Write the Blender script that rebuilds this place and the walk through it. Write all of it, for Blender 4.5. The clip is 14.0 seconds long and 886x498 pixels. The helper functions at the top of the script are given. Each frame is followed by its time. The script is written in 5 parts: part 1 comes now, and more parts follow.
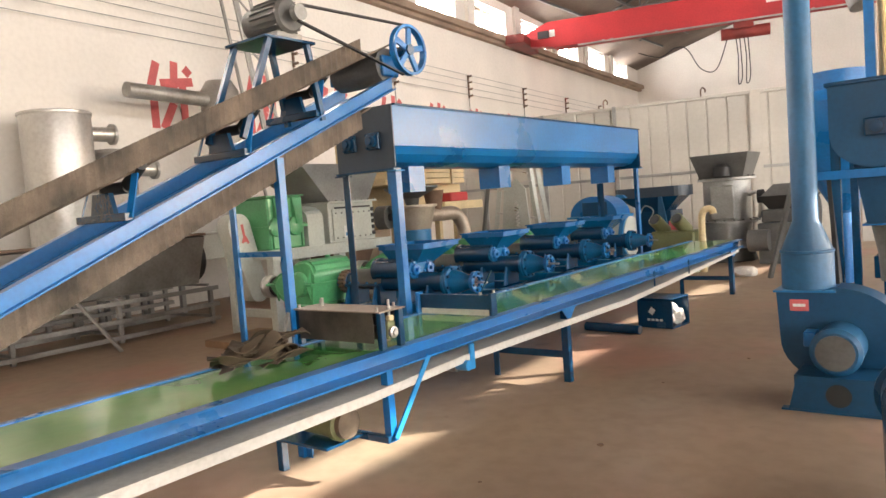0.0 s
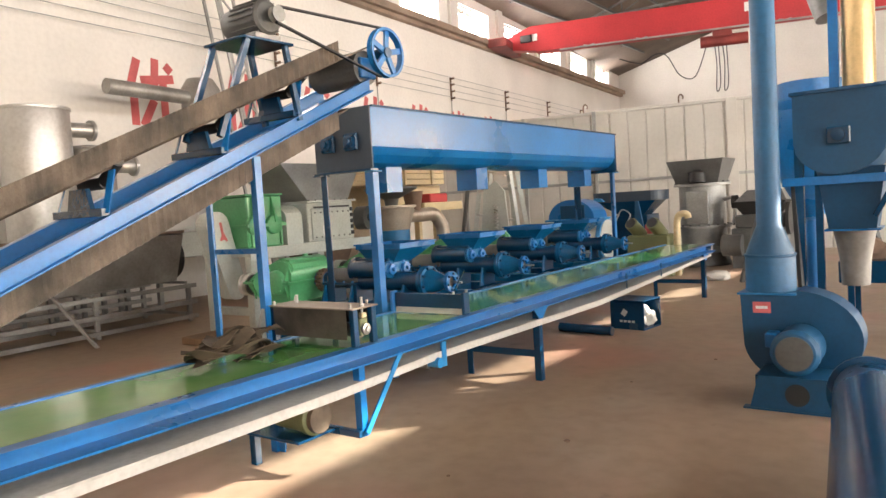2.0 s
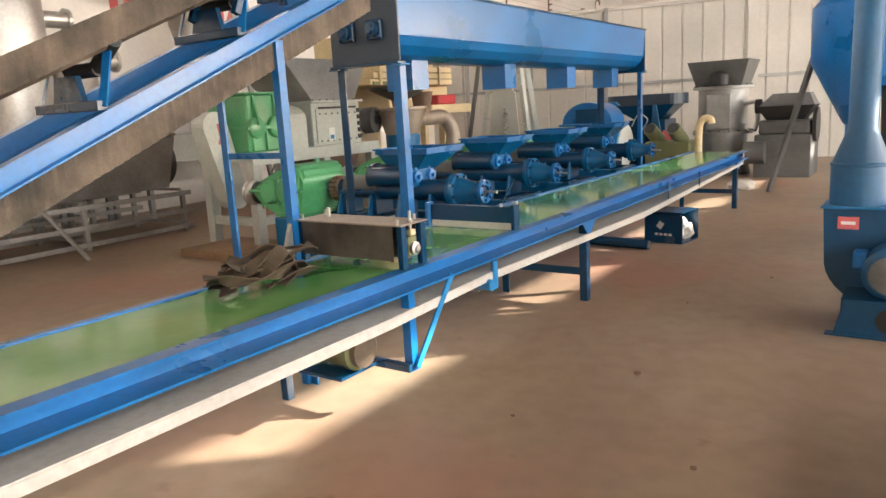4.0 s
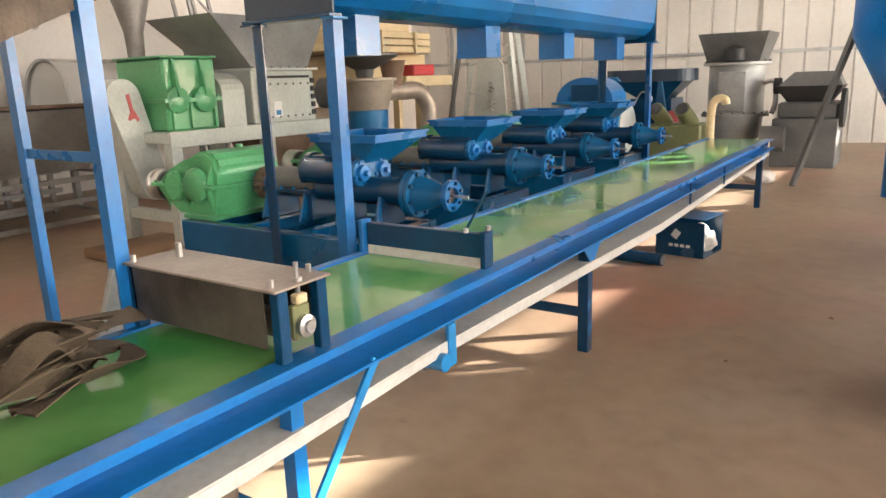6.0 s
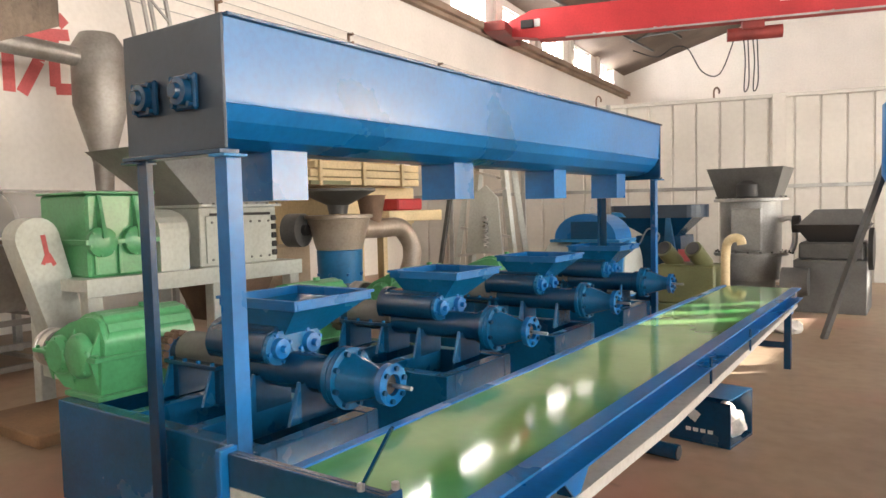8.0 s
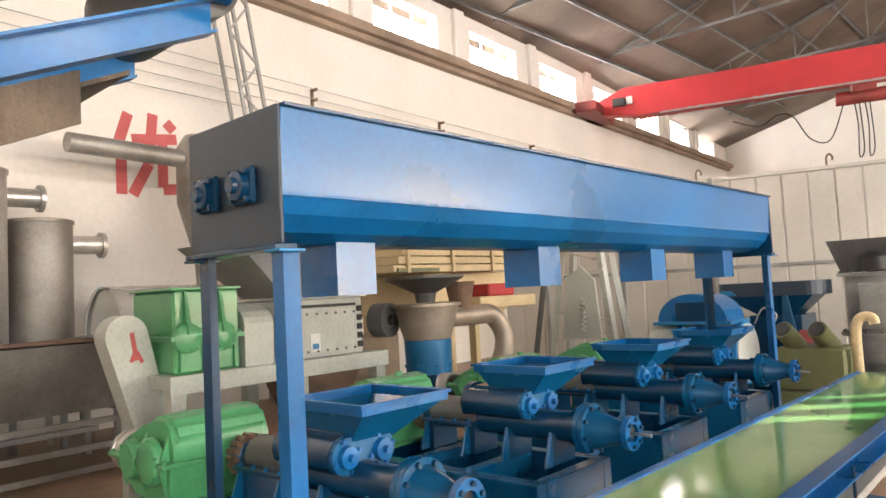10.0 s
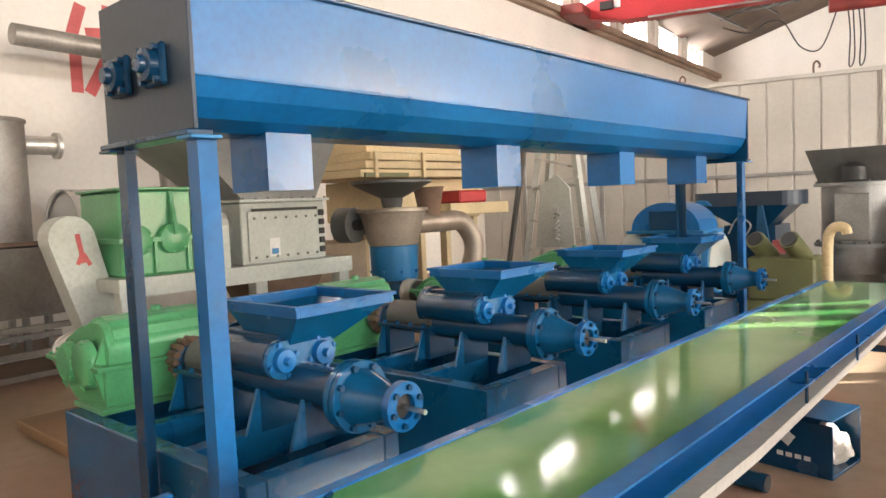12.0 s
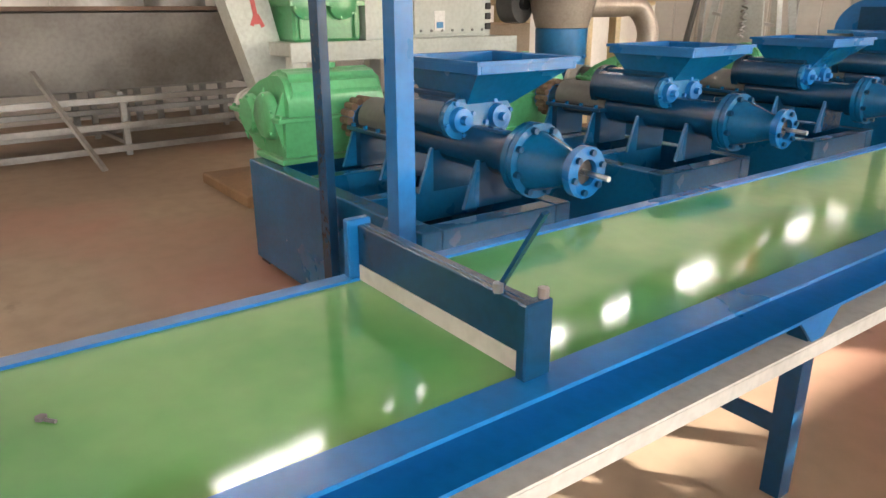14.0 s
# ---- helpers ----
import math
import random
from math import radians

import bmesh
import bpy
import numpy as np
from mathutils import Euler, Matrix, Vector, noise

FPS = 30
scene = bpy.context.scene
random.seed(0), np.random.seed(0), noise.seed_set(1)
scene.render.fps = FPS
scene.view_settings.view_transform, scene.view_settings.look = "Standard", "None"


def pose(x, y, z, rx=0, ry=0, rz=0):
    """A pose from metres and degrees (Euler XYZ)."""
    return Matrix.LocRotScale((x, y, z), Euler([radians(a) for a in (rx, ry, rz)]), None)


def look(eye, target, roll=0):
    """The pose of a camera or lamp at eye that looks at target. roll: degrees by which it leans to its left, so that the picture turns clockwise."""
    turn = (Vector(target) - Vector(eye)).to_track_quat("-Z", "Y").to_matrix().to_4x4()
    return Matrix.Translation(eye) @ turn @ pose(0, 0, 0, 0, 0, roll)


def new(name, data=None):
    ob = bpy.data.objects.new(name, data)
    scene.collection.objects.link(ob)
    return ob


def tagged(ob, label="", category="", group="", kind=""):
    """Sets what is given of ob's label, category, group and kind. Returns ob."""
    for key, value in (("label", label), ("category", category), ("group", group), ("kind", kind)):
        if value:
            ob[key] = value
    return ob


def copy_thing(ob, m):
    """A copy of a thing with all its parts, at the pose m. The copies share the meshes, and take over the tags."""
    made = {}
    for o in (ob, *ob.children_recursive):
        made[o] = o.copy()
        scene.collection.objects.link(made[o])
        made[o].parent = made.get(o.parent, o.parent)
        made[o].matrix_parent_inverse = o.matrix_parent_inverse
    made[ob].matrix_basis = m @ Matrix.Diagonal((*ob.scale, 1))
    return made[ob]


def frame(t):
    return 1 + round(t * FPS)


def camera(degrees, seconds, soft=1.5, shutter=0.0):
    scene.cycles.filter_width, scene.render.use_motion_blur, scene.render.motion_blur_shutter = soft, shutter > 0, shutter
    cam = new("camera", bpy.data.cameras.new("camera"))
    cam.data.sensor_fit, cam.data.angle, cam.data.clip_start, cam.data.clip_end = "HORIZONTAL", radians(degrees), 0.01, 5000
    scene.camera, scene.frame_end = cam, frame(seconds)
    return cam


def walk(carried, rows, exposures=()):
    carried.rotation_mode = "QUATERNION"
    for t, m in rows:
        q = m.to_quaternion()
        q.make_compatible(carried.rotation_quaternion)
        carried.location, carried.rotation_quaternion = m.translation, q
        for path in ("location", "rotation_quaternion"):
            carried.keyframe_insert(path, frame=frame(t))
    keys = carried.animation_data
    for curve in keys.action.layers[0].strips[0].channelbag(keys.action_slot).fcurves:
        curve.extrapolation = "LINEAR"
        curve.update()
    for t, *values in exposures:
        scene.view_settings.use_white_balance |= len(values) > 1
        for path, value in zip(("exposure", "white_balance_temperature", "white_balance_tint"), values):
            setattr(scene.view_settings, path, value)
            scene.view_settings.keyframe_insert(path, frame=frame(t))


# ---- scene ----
cam = camera(64.4, 14.0)
PATH = [
    (0, (0.114, -0.77, 1.529), (-1.097, 0.817, 1.407), -4.4),
    (0.5, (0.171, -0.803, 1.527), (-1.029, 0.792, 1.407), -4.4),
    (1, (0.194, -0.799, 1.53), (-0.991, 0.808, 1.419), -4.1),
    (1.5, (0.209, -0.804, 1.523), (-0.963, 0.812, 1.41), -3.8),
    (2, (0.219, -0.815, 1.518), (-0.951, 0.802, 1.397), -3.6),
    (2.5, (0.214, -0.83, 1.518), (-0.961, 0.783, 1.38), -3.0),
    (3, (0.123, -0.804, 1.514), (-1.054, 0.803, 1.33), -2.7),
    (3.5, (-0.198, -0.706, 1.502), (-1.358, 0.9, 1.225), -3.3),
    (3.7, (-0.315, -0.653, 1.498), (-1.464, 0.949, 1.16), -3.4),
    (5.8, (-1.111, 0.744, 1.513), (-2.181, 2.365, 1.037), -2.1),
    (6, (-1.154, 0.861, 1.509), (-2.25, 2.469, 1.045), -2.0),
    (6.5, (-1.299, 1.137, 1.541), (-2.441, 2.731, 1.145), -1.9),
    (7, (-1.386, 1.406, 1.614), (-2.528, 3.032, 1.381), -1.6),
    (7.5, (-1.376, 1.682, 1.641), (-2.52, 3.317, 1.494), -1.4),
    (8, (-1.482, 1.979, 1.627), (-2.626, 3.616, 1.509), -1.4),
    (8.5, (-1.631, 2.198, 1.659), (-2.803, 3.817, 1.578), -2.0),
    (9, (-1.599, 2.276, 1.669), (-2.848, 3.838, 1.695), -2.5),
    (9.2, (-1.571, 2.277, 1.668), (-2.871, 3.793, 1.786), -3.1),
    (11.5, (-1.615, 2.457, 1.648), (-3.031, 3.866, 1.726), -2.4),
    (12, (-1.594, 2.576, 1.593), (-2.927, 4.061, 1.466), -2.5),
    (12.5, (-1.61, 2.687, 1.514), (-2.905, 4.191, 1.266), -2.8),
    (13, (-1.679, 2.626, 1.489), (-3.042, 4.037, 1.102), -1.6),
    (13.5, (-1.72, 2.591, 1.447), (-3.18, 3.853, 0.922), -1.1),
    (14, (-1.768, 2.517, 1.405), (-3.292, 3.634, 0.75), -0.1),
]
EXPOSURES = [(0.0, 2.03), (3.7, 2.1), (6.5, 2.28), (7.5, 2.17), (9.0, 2.18), (11.5, 2.14), (12.5, 2.3), (14.0, 2.42)]
walk(cam, [(t, look(eye, target, roll)) for t, eye, target, roll in PATH], exposures=EXPOSURES)

# ---- light ----
SUN_FROM = Vector((0.77, 0.64, 0.44)).normalized()
world = bpy.data.worlds.new("sky")
scene.world = world
world.use_nodes = True
sky = world.node_tree.nodes.new("ShaderNodeTexSky")
sky.sky_type, sky.sun_disc = "NISHITA", False
sky.sun_elevation = math.asin(SUN_FROM.z)
sky.sun_rotation = math.atan2(SUN_FROM.x, SUN_FROM.y)
world.node_tree.nodes["Background"].inputs["Strength"].default_value = 0.15
world.node_tree.links.new(sky.outputs[0], world.node_tree.nodes["Background"].inputs["Color"])
sun = new("sun", bpy.data.lights.new("sun", "SUN"))
sun.data.energy, sun.data.angle, sun.data.color = 5.0, radians(0.35), (1.0, 0.93, 0.82)
sun.matrix_world = look(SUN_FROM * 30, (0, 0, 0))
scene.view_settings.exposure = 2.2


def window_light(name, eye, target, wide, high, power, color=(0.95, 0.97, 1.0)):
    lamp = new(name, bpy.data.lights.new(name, "AREA"))
    lamp.data.shape, lamp.data.size, lamp.data.size_y = "RECTANGLE", wide, high
    lamp.data.energy, lamp.data.color = power, color
    lamp.matrix_world = look(eye, target)
    return lamp


# ---- materials ----
def material(name, color, rough=0.5, metal=0.0, vary=0.18, scale=6.0, bump=0.15, second=None, spots=0.0, coat=0.0):
    m = bpy.data.materials.new(name)
    m.use_nodes = True
    nt = m.node_tree
    bsdf = nt.nodes["Principled BSDF"]
    tex = nt.nodes.new("ShaderNodeTexCoord")
    big = nt.nodes.new("ShaderNodeTexNoise")
    big.inputs["Scale"].default_value, big.inputs["Detail"].default_value = scale * 0.25, 5
    fine = nt.nodes.new("ShaderNodeTexNoise")
    fine.inputs["Scale"].default_value, fine.inputs["Detail"].default_value = scale * 6, 4
    nt.links.new(tex.outputs["Object"], big.inputs["Vector"])
    nt.links.new(tex.outputs["Object"], fine.inputs["Vector"])
    ramp = nt.nodes.new("ShaderNodeValToRGB")
    lo = [c * (1 - vary) for c in color]
    hi = [min(1, c * (1 + vary)) for c in color]
    if second:
        lo = list(second)
    ramp.color_ramp.elements[0].position, ramp.color_ramp.elements[0].color = 0.33, (*lo, 1)
    ramp.color_ramp.elements[1].position, ramp.color_ramp.elements[1].color = 0.62, (*hi, 1)
    nt.links.new(big.outputs["Fac"], ramp.inputs["Fac"])
    mix = nt.nodes.new("ShaderNodeMix")
    mix.data_type, mix.blend_type = "RGBA", "MULTIPLY"
    mix.inputs["Factor"].default_value = 0.35 + spots
    r2 = nt.nodes.new("ShaderNodeValToRGB")
    r2.color_ramp.elements[0].position, r2.color_ramp.elements[0].color = 0.3, (0.6, 0.58, 0.55, 1)
    r2.color_ramp.elements[1].position, r2.color_ramp.elements[1].color = 0.6, (1, 1, 1, 1)
    nt.links.new(fine.outputs["Fac"], r2.inputs["Fac"])
    nt.links.new(ramp.outputs["Color"], mix.inputs["A"])
    nt.links.new(r2.outputs["Color"], mix.inputs["B"])
    nt.links.new(mix.outputs["Result"], bsdf.inputs["Base Color"])
    rr = nt.nodes.new("ShaderNodeMapRange")
    rr.inputs["To Min"].default_value, rr.inputs["To Max"].default_value = max(0.03, rough - 0.12), min(1, rough + 0.12)
    nt.links.new(big.outputs["Fac"], rr.inputs["Value"])
    nt.links.new(rr.outputs["Result"], bsdf.inputs["Roughness"])
    bsdf.inputs["Metallic"].default_value = metal
    bsdf.inputs["Coat Weight"].default_value = coat
    bsdf.inputs["Coat Roughness"].default_value = 0.12
    if bump:
        b = nt.nodes.new("ShaderNodeBump")
        b.inputs["Strength"].default_value, b.inputs["Distance"].default_value = bump, 0.01
        nt.links.new(fine.outputs["Fac"], b.inputs["Height"])
        nt.links.new(b.outputs["Normal"], bsdf.inputs["Normal"])
    return m


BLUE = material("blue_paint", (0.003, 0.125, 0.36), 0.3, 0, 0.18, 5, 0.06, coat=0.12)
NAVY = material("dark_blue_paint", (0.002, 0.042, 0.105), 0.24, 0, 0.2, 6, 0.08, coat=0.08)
# darker copy of BLUE: shade on blower and dosing hopper put into colour
BLOWERBLUE = material("shaded_blue_paint", (0.002, 0.055, 0.13), 0.45, 0, 0.2, 5, 0.08)
EXBLUE = material("extruder_blue_paint", (0.002, 0.10, 0.245), 0.27, 0, 0.2, 6, 0.08, coat=0.15)
SLATE = material("slate_paint_and_shade", (0.022, 0.04, 0.065), 0.4, 0, 0.2, 5, 0.08)
SKYBLUE = material("light_blue_paint", (0.015, 0.19, 0.44), 0.35, 0, 0.15, 5, 0.06)
DULLBLUE = material("dusty_blue_paint", (0.008, 0.085, 0.19), 0.48, 0, 0.25, 5, 0.1)
GREEN = material("green_paint", (0.09, 0.36, 0.15), 0.33, 0, 0.2, 6, 0.12, coat=0.2)
GREY = material("grey_green_paint", (0.50, 0.53, 0.49), 0.42, 0, 0.12, 5, 0.08)
DARKGREY = material("dark_grey_steel", (0.13, 0.13, 0.125), 0.5, 0.3, 0.3, 6, 0.1)
MIDGREY = material("mid_grey_steel", (0.33, 0.33, 0.315), 0.45, 0.25, 0.25, 6, 0.1)
STEEL = material("bare_steel", (0.55, 0.54, 0.52), 0.3, 0.9, 0.15, 8, 0.05)
DULLSTEEL = material("weathered_steel", (0.34, 0.33, 0.31), 0.5, 0.55, 0.3, 4, 0.1, second=(0.2, 0.18, 0.16))
BRIGHT = material("galvanised_sheet", (0.62, 0.61, 0.58), 0.38, 0.7, 0.12, 3, 0.05)
RUST = material("rusty_steel", (0.20, 0.13, 0.09), 0.7, 0.2, 0.4, 8, 0.25)
BROWNSTEEL = material("oily_brown_steel", (0.22, 0.165, 0.115), 0.35, 0.45, 0.35, 7, 0.15, second=(0.035, 0.03, 0.025))
CREAM = material("cream_paint", (0.62, 0.50, 0.29), 0.5, 0, 0.15, 5, 0.08)
PALEGREEN = material("pale_green_paint", (0.16, 0.17, 0.075), 0.5, 0, 0.2, 6, 0.1)
RED = material("red_paint", (0.42, 0.025, 0.03), 0.5, 0, 0.15, 3, 0.05)
DARKRED = material("dark_red_paint", (0.20, 0.03, 0.025), 0.55, 0, 0.3, 6, 0.1)
BRIGHTRED = material("red_lettering", (0.60, 0.13, 0.13), 0.7, 0, 0.15, 6, 0)
BLACK = material("black_rubber", (0.02, 0.02, 0.02), 0.55, 0, 0.3, 8, 0.1)
WHITE = material("white_label", (0.75, 0.75, 0.73), 0.5, 0, 0.06, 8, 0)
PLASTER = material("white_plaster", (0.80, 0.765, 0.71), 0.9, 0, 0.05, 2.0, 0.2, spots=-0.2)
PANEL = material("cream_sheet_metal", (0.56, 0.535, 0.48), 0.42, 0, 0.1, 2.0, 0.03, spots=-0.2)
BRICKLEDGE = material("brown_concrete", (0.32, 0.24, 0.18), 0.9, 0, 0.25, 3, 0.4)
ROOFSHEET = material("brown_roof_board", (0.15, 0.115, 0.09), 0.8, 0, 0.3, 2, 0.2)
WOOD = material("wooden_board", (0.28, 0.17, 0.09), 0.7, 0, 0.3, 6, 0.3)
FLOOR = material("dusty_concrete_floor", (0.36, 0.27, 0.185), 0.5, 0, 0.12, 1.2, 0.12, second=(0.27, 0.185, 0.125))


def add_floor_wear(m):
    """Reddish dust patches, dark oil spots and pale scuffs in the concrete."""
    nt = m.node_tree
    bsdf = nt.nodes["Principled BSDF"]
    base = bsdf.inputs["Base Color"].links[0].from_socket
    tex = nt.nodes.new("ShaderNodeTexCoord")
    for scale, lo, hi, color, amount in ((0.45, 0.52, 0.68, (0.40, 0.17, 0.12, 1), 0.7), (3.5, 0.68, 0.76, (0.10, 0.07, 0.05, 1), 0.5), (0.9, 0.55, 0.8, (0.42, 0.36, 0.28, 1), 0.5)):
        n = nt.nodes.new("ShaderNodeTexNoise")
        n.inputs["Scale"].default_value, n.inputs["Detail"].default_value = scale, 6
        nt.links.new(tex.outputs["Object"], n.inputs["Vector"])
        r = nt.nodes.new("ShaderNodeMapRange")
        r.inputs["From Min"].default_value, r.inputs["From Max"].default_value, r.inputs["To Max"].default_value = lo, hi, amount
        nt.links.new(n.outputs["Fac"], r.inputs["Value"])
        mix = nt.nodes.new("ShaderNodeMix")
        mix.data_type = "RGBA"
        mix.inputs["B"].default_value = color
        nt.links.new(r.outputs["Result"], mix.inputs["Factor"])
        nt.links.new(base, mix.inputs["A"])
        base = mix.outputs["Result"]
    nt.links.new(mix.outputs["Result"], bsdf.inputs["Base Color"])


add_floor_wear(FLOOR)
BELT = material("green_conveyor_belt", (0.22, 0.36, 0.13), 0.1, 0, 0.15, 3.0, 0.0, second=(0.035, 0.24, 0.055), spots=-0.25)
BELT.node_tree.nodes["Principled BSDF"].inputs["Specular IOR Level"].default_value = 0.4
BELT.node_tree.nodes["Map Range"].inputs["To Min"].default_value = 0.05
BELT.node_tree.nodes["Map Range"].inputs["To Max"].default_value = 0.1
BELTBACK = material("white_belt_backing", (0.5, 0.475, 0.43), 0.6, 0, 0.12, 5, 0.1)
DIRTYBELT = material("dusty_brown_belt", (0.12, 0.092, 0.07), 0.8, 0, 0.35, 14, 0.5, second=(0.045, 0.036, 0.028))
STRAP = material("olive_brown_webbing", (0.075, 0.052, 0.03), 0.85, 0, 0.35, 20, 0.4)
GOLD = material("foil_wrapped_insulation", (0.62, 0.45, 0.22), 0.3, 0.5, 0.2, 5, 0.3)
DARKSTEEL = material("dark_scratched_steel", (0.10, 0.085, 0.07), 0.4, 0.4, 0.4, 14, 0.2, second=(0.022, 0.019, 0.017))
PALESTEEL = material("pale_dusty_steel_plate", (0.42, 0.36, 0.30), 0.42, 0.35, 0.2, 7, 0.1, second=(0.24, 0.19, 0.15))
BAG = material("white_woven_bag", (0.6, 0.56, 0.5), 0.8, 0, 0.2, 10, 0.5)
PAPER = material("brown_cardboard", (0.42, 0.33, 0.24), 0.8, 0, 0.15, 8, 0.1)

GLASS = bpy.data.materials.new("window_glass")
GLASS.use_nodes = True
_g = GLASS.node_tree.nodes["Principled BSDF"]
_g.inputs["Transmission Weight"].default_value, _g.inputs["Roughness"].default_value = 1.0, 0.02
_g.inputs["IOR"].default_value = 1.05
CLEAR = bpy.data.materials.new("clear_plastic_sheet")
CLEAR.use_nodes = True
_c = CLEAR.node_tree.nodes["Principled BSDF"]
_c.inputs["Base Color"].default_value = (0.8, 0.79, 0.76, 1)
_c.inputs["Alpha"].default_value, _c.inputs["Roughness"].default_value = 0.35, 0.25
SKYGLOW = bpy.data.materials.new("bright_sky_backdrop")
SKYGLOW.use_nodes = True
_s = SKYGLOW.node_tree.nodes["Principled BSDF"]
_s.inputs["Emission Color"].default_value, _s.inputs["Emission Strength"].default_value = (1, 0.99, 0.96, 1), 2.2


# ---- mesh helpers ----
def mesh_of(name, bm, mat, smooth=False):
    me = bpy.data.meshes.new(name)
    bmesh.ops.recalc_face_normals(bm, faces=bm.faces)
    bm.to_mesh(me)
    bm.free()
    me.materials.append(mat)
    if smooth:
        me.shade_smooth()
        me.set_sharp_from_angle(angle=radians(35))
    return me


def thing(name, base=(0, 0, 0), turn=0.0, label="", category="", group="", kind=""):
    """An Empty at the thing's base; its parts are built in coordinates local to it."""
    ob = new(name)
    ob.empty_display_size = 0.1
    ob.matrix_world = pose(*base, 0, 0, turn)
    return tagged(ob, label, category, group, kind)


def part(name, bm, mat, parent, label="", smooth=True):
    ob = new(name, mesh_of(name, bm, mat, smooth))
    ob.parent = parent
    return tagged(ob, label)


def single(name, bm, mat, label="", category="", kind="", group="", smooth=True, m=None):
    ob = new(name, mesh_of(name, bm, mat, smooth))
    if m is not None:
        ob.matrix_world = m
    return tagged(ob, label, category, group, kind)


def box(x0, x1, y0, y1, z0, z1, bevel=0.004, bm=None):
    bm = bm or bmesh.new()
    r = bmesh.ops.create_cube(bm, size=1, matrix=Matrix.LocRotScale(((x0 + x1) / 2, (y0 + y1) / 2, (z0 + z1) / 2), None, (abs(x1 - x0), abs(y1 - y0), abs(z1 - z0))))
    if bevel:
        edges = list({e for v in r["verts"] for e in v.link_edges})
        bmesh.ops.bevel(bm, geom=edges, offset=min(bevel, 0.3 * min(abs(x1 - x0), abs(y1 - y0), abs(z1 - z0))), segments=1, affect="EDGES")
    return bm


def tube(p, q, r0, r1=None, seg=20, bm=None, caps=True):
    bm = bm or bmesh.new()
    p, q = Vector(p), Vector(q)
    d = q - p
    m = Matrix.Translation((p + q) / 2) @ d.to_track_quat("Z", "Y").to_matrix().to_4x4()
    bmesh.ops.create_cone(bm, cap_ends=caps, segments=seg, radius1=r0, radius2=r0 if r1 is None else r1, depth=d.length, matrix=m)
    return bm


def bar(p, q, w, h, bm=None, up=(0, 0, 1)):
    """A square bar of width w and height h from p to q."""
    bm = bm or bmesh.new()
    p, q = Vector(p), Vector(q)
    d = (q - p).normalized()
    side = d.cross(Vector(up))
    if side.length < 1e-4:
        side = d.cross(Vector((1, 0, 0)))
    side.normalize()
    top = side.cross(d)
    vs = []
    for c in (p, q):
        for a, b in ((-1, -1), (1, -1), (1, 1), (-1, 1)):
            vs.append(bm.verts.new(c + side * (a * w / 2) + top * (b * h / 2)))
    for f in ((0, 1, 2, 3), (7, 6, 5, 4), (0, 4, 5, 1), (1, 5, 6, 2), (2, 6, 7, 3), (3, 7, 4, 0)):
        bm.faces.new([vs[k] for k in f])
    return bm


def angle_iron(p, q, w, t, toward, bm=None):
    """An L section from p to q, its two flanges w wide and t thick; toward: directions of the flanges."""
    bm = bm or bmesh.new()
    a, b = (Vector(v).normalized() for v in toward)
    p, q = Vector(p), Vector(q)
    ring = [Vector((0, 0, 0)), a * w, a * w + b * t, a * t + b * t, a * t + b * w, b * w]
    r0 = [bm.verts.new(p + v) for v in ring]
    r1 = [bm.verts.new(q + v) for v in ring]
    n = len(ring)
    for k in range(n):
        bm.faces.new((r0[k], r0[(k + 1) % n], r1[(k + 1) % n], r1[k]))
    bm.faces.new(r0)
    bm.faces.new(list(reversed(r1)))
    return bm


def prism(outline, axis, a0, a1, bm=None):
    """An outline in the two other axes, drawn out along axis from a0 to a1."""
    bm = bm or bmesh.new()

    def at(u, v, a):
        return {"x": (a, u, v), "y": (u, a, v), "z": (u, v, a)}[axis]
    r0 = [bm.verts.new(at(u, v, a0)) for u, v in outline]
    r1 = [bm.verts.new(at(u, v, a1)) for u, v in outline]
    n = len(outline)
    for k in range(n):
        bm.faces.new((r0[k], r0[(k + 1) % n], r1[(k + 1) % n], r1[k]))
    bm.faces.new(r0)
    bm.faces.new(list(reversed(r1)))
    return bm


def frustum(c0, s0, c1, s1, bm=None, open_top=False, t=0.02):
    """A square funnel from a rectangle of size s0 round c0 up to s1 round c1; hollow where open_top."""
    bm = bm or bmesh.new()

    def ring(c, s, d=0.0):
        return [bm.verts.new((c[0] + a * (s[0] / 2 - d), c[1] + b * (s[1] / 2 - d), c[2])) for a, b in ((-1, -1), (1, -1), (1, 1), (-1, 1))]

    def skin(a, b):
        for k in range(4):
            bm.faces.new((a[k], a[(k + 1) % 4], b[(k + 1) % 4], b[k]))
    lo, hi = ring(c0, s0), ring(c1, s1)
    skin(lo, hi)
    if open_top:
        hi2, lo2 = ring(c1, s1, t), ring((c0[0], c0[1], c0[2] + t), s0, t)
        skin(hi, hi2)
        skin(hi2, lo2)
        bm.faces.new(lo2)
        bm.faces.new(list(reversed(lo)))
    else:
        bm.faces.new(hi)
        bm.faces.new(list(reversed(lo)))
    return bm


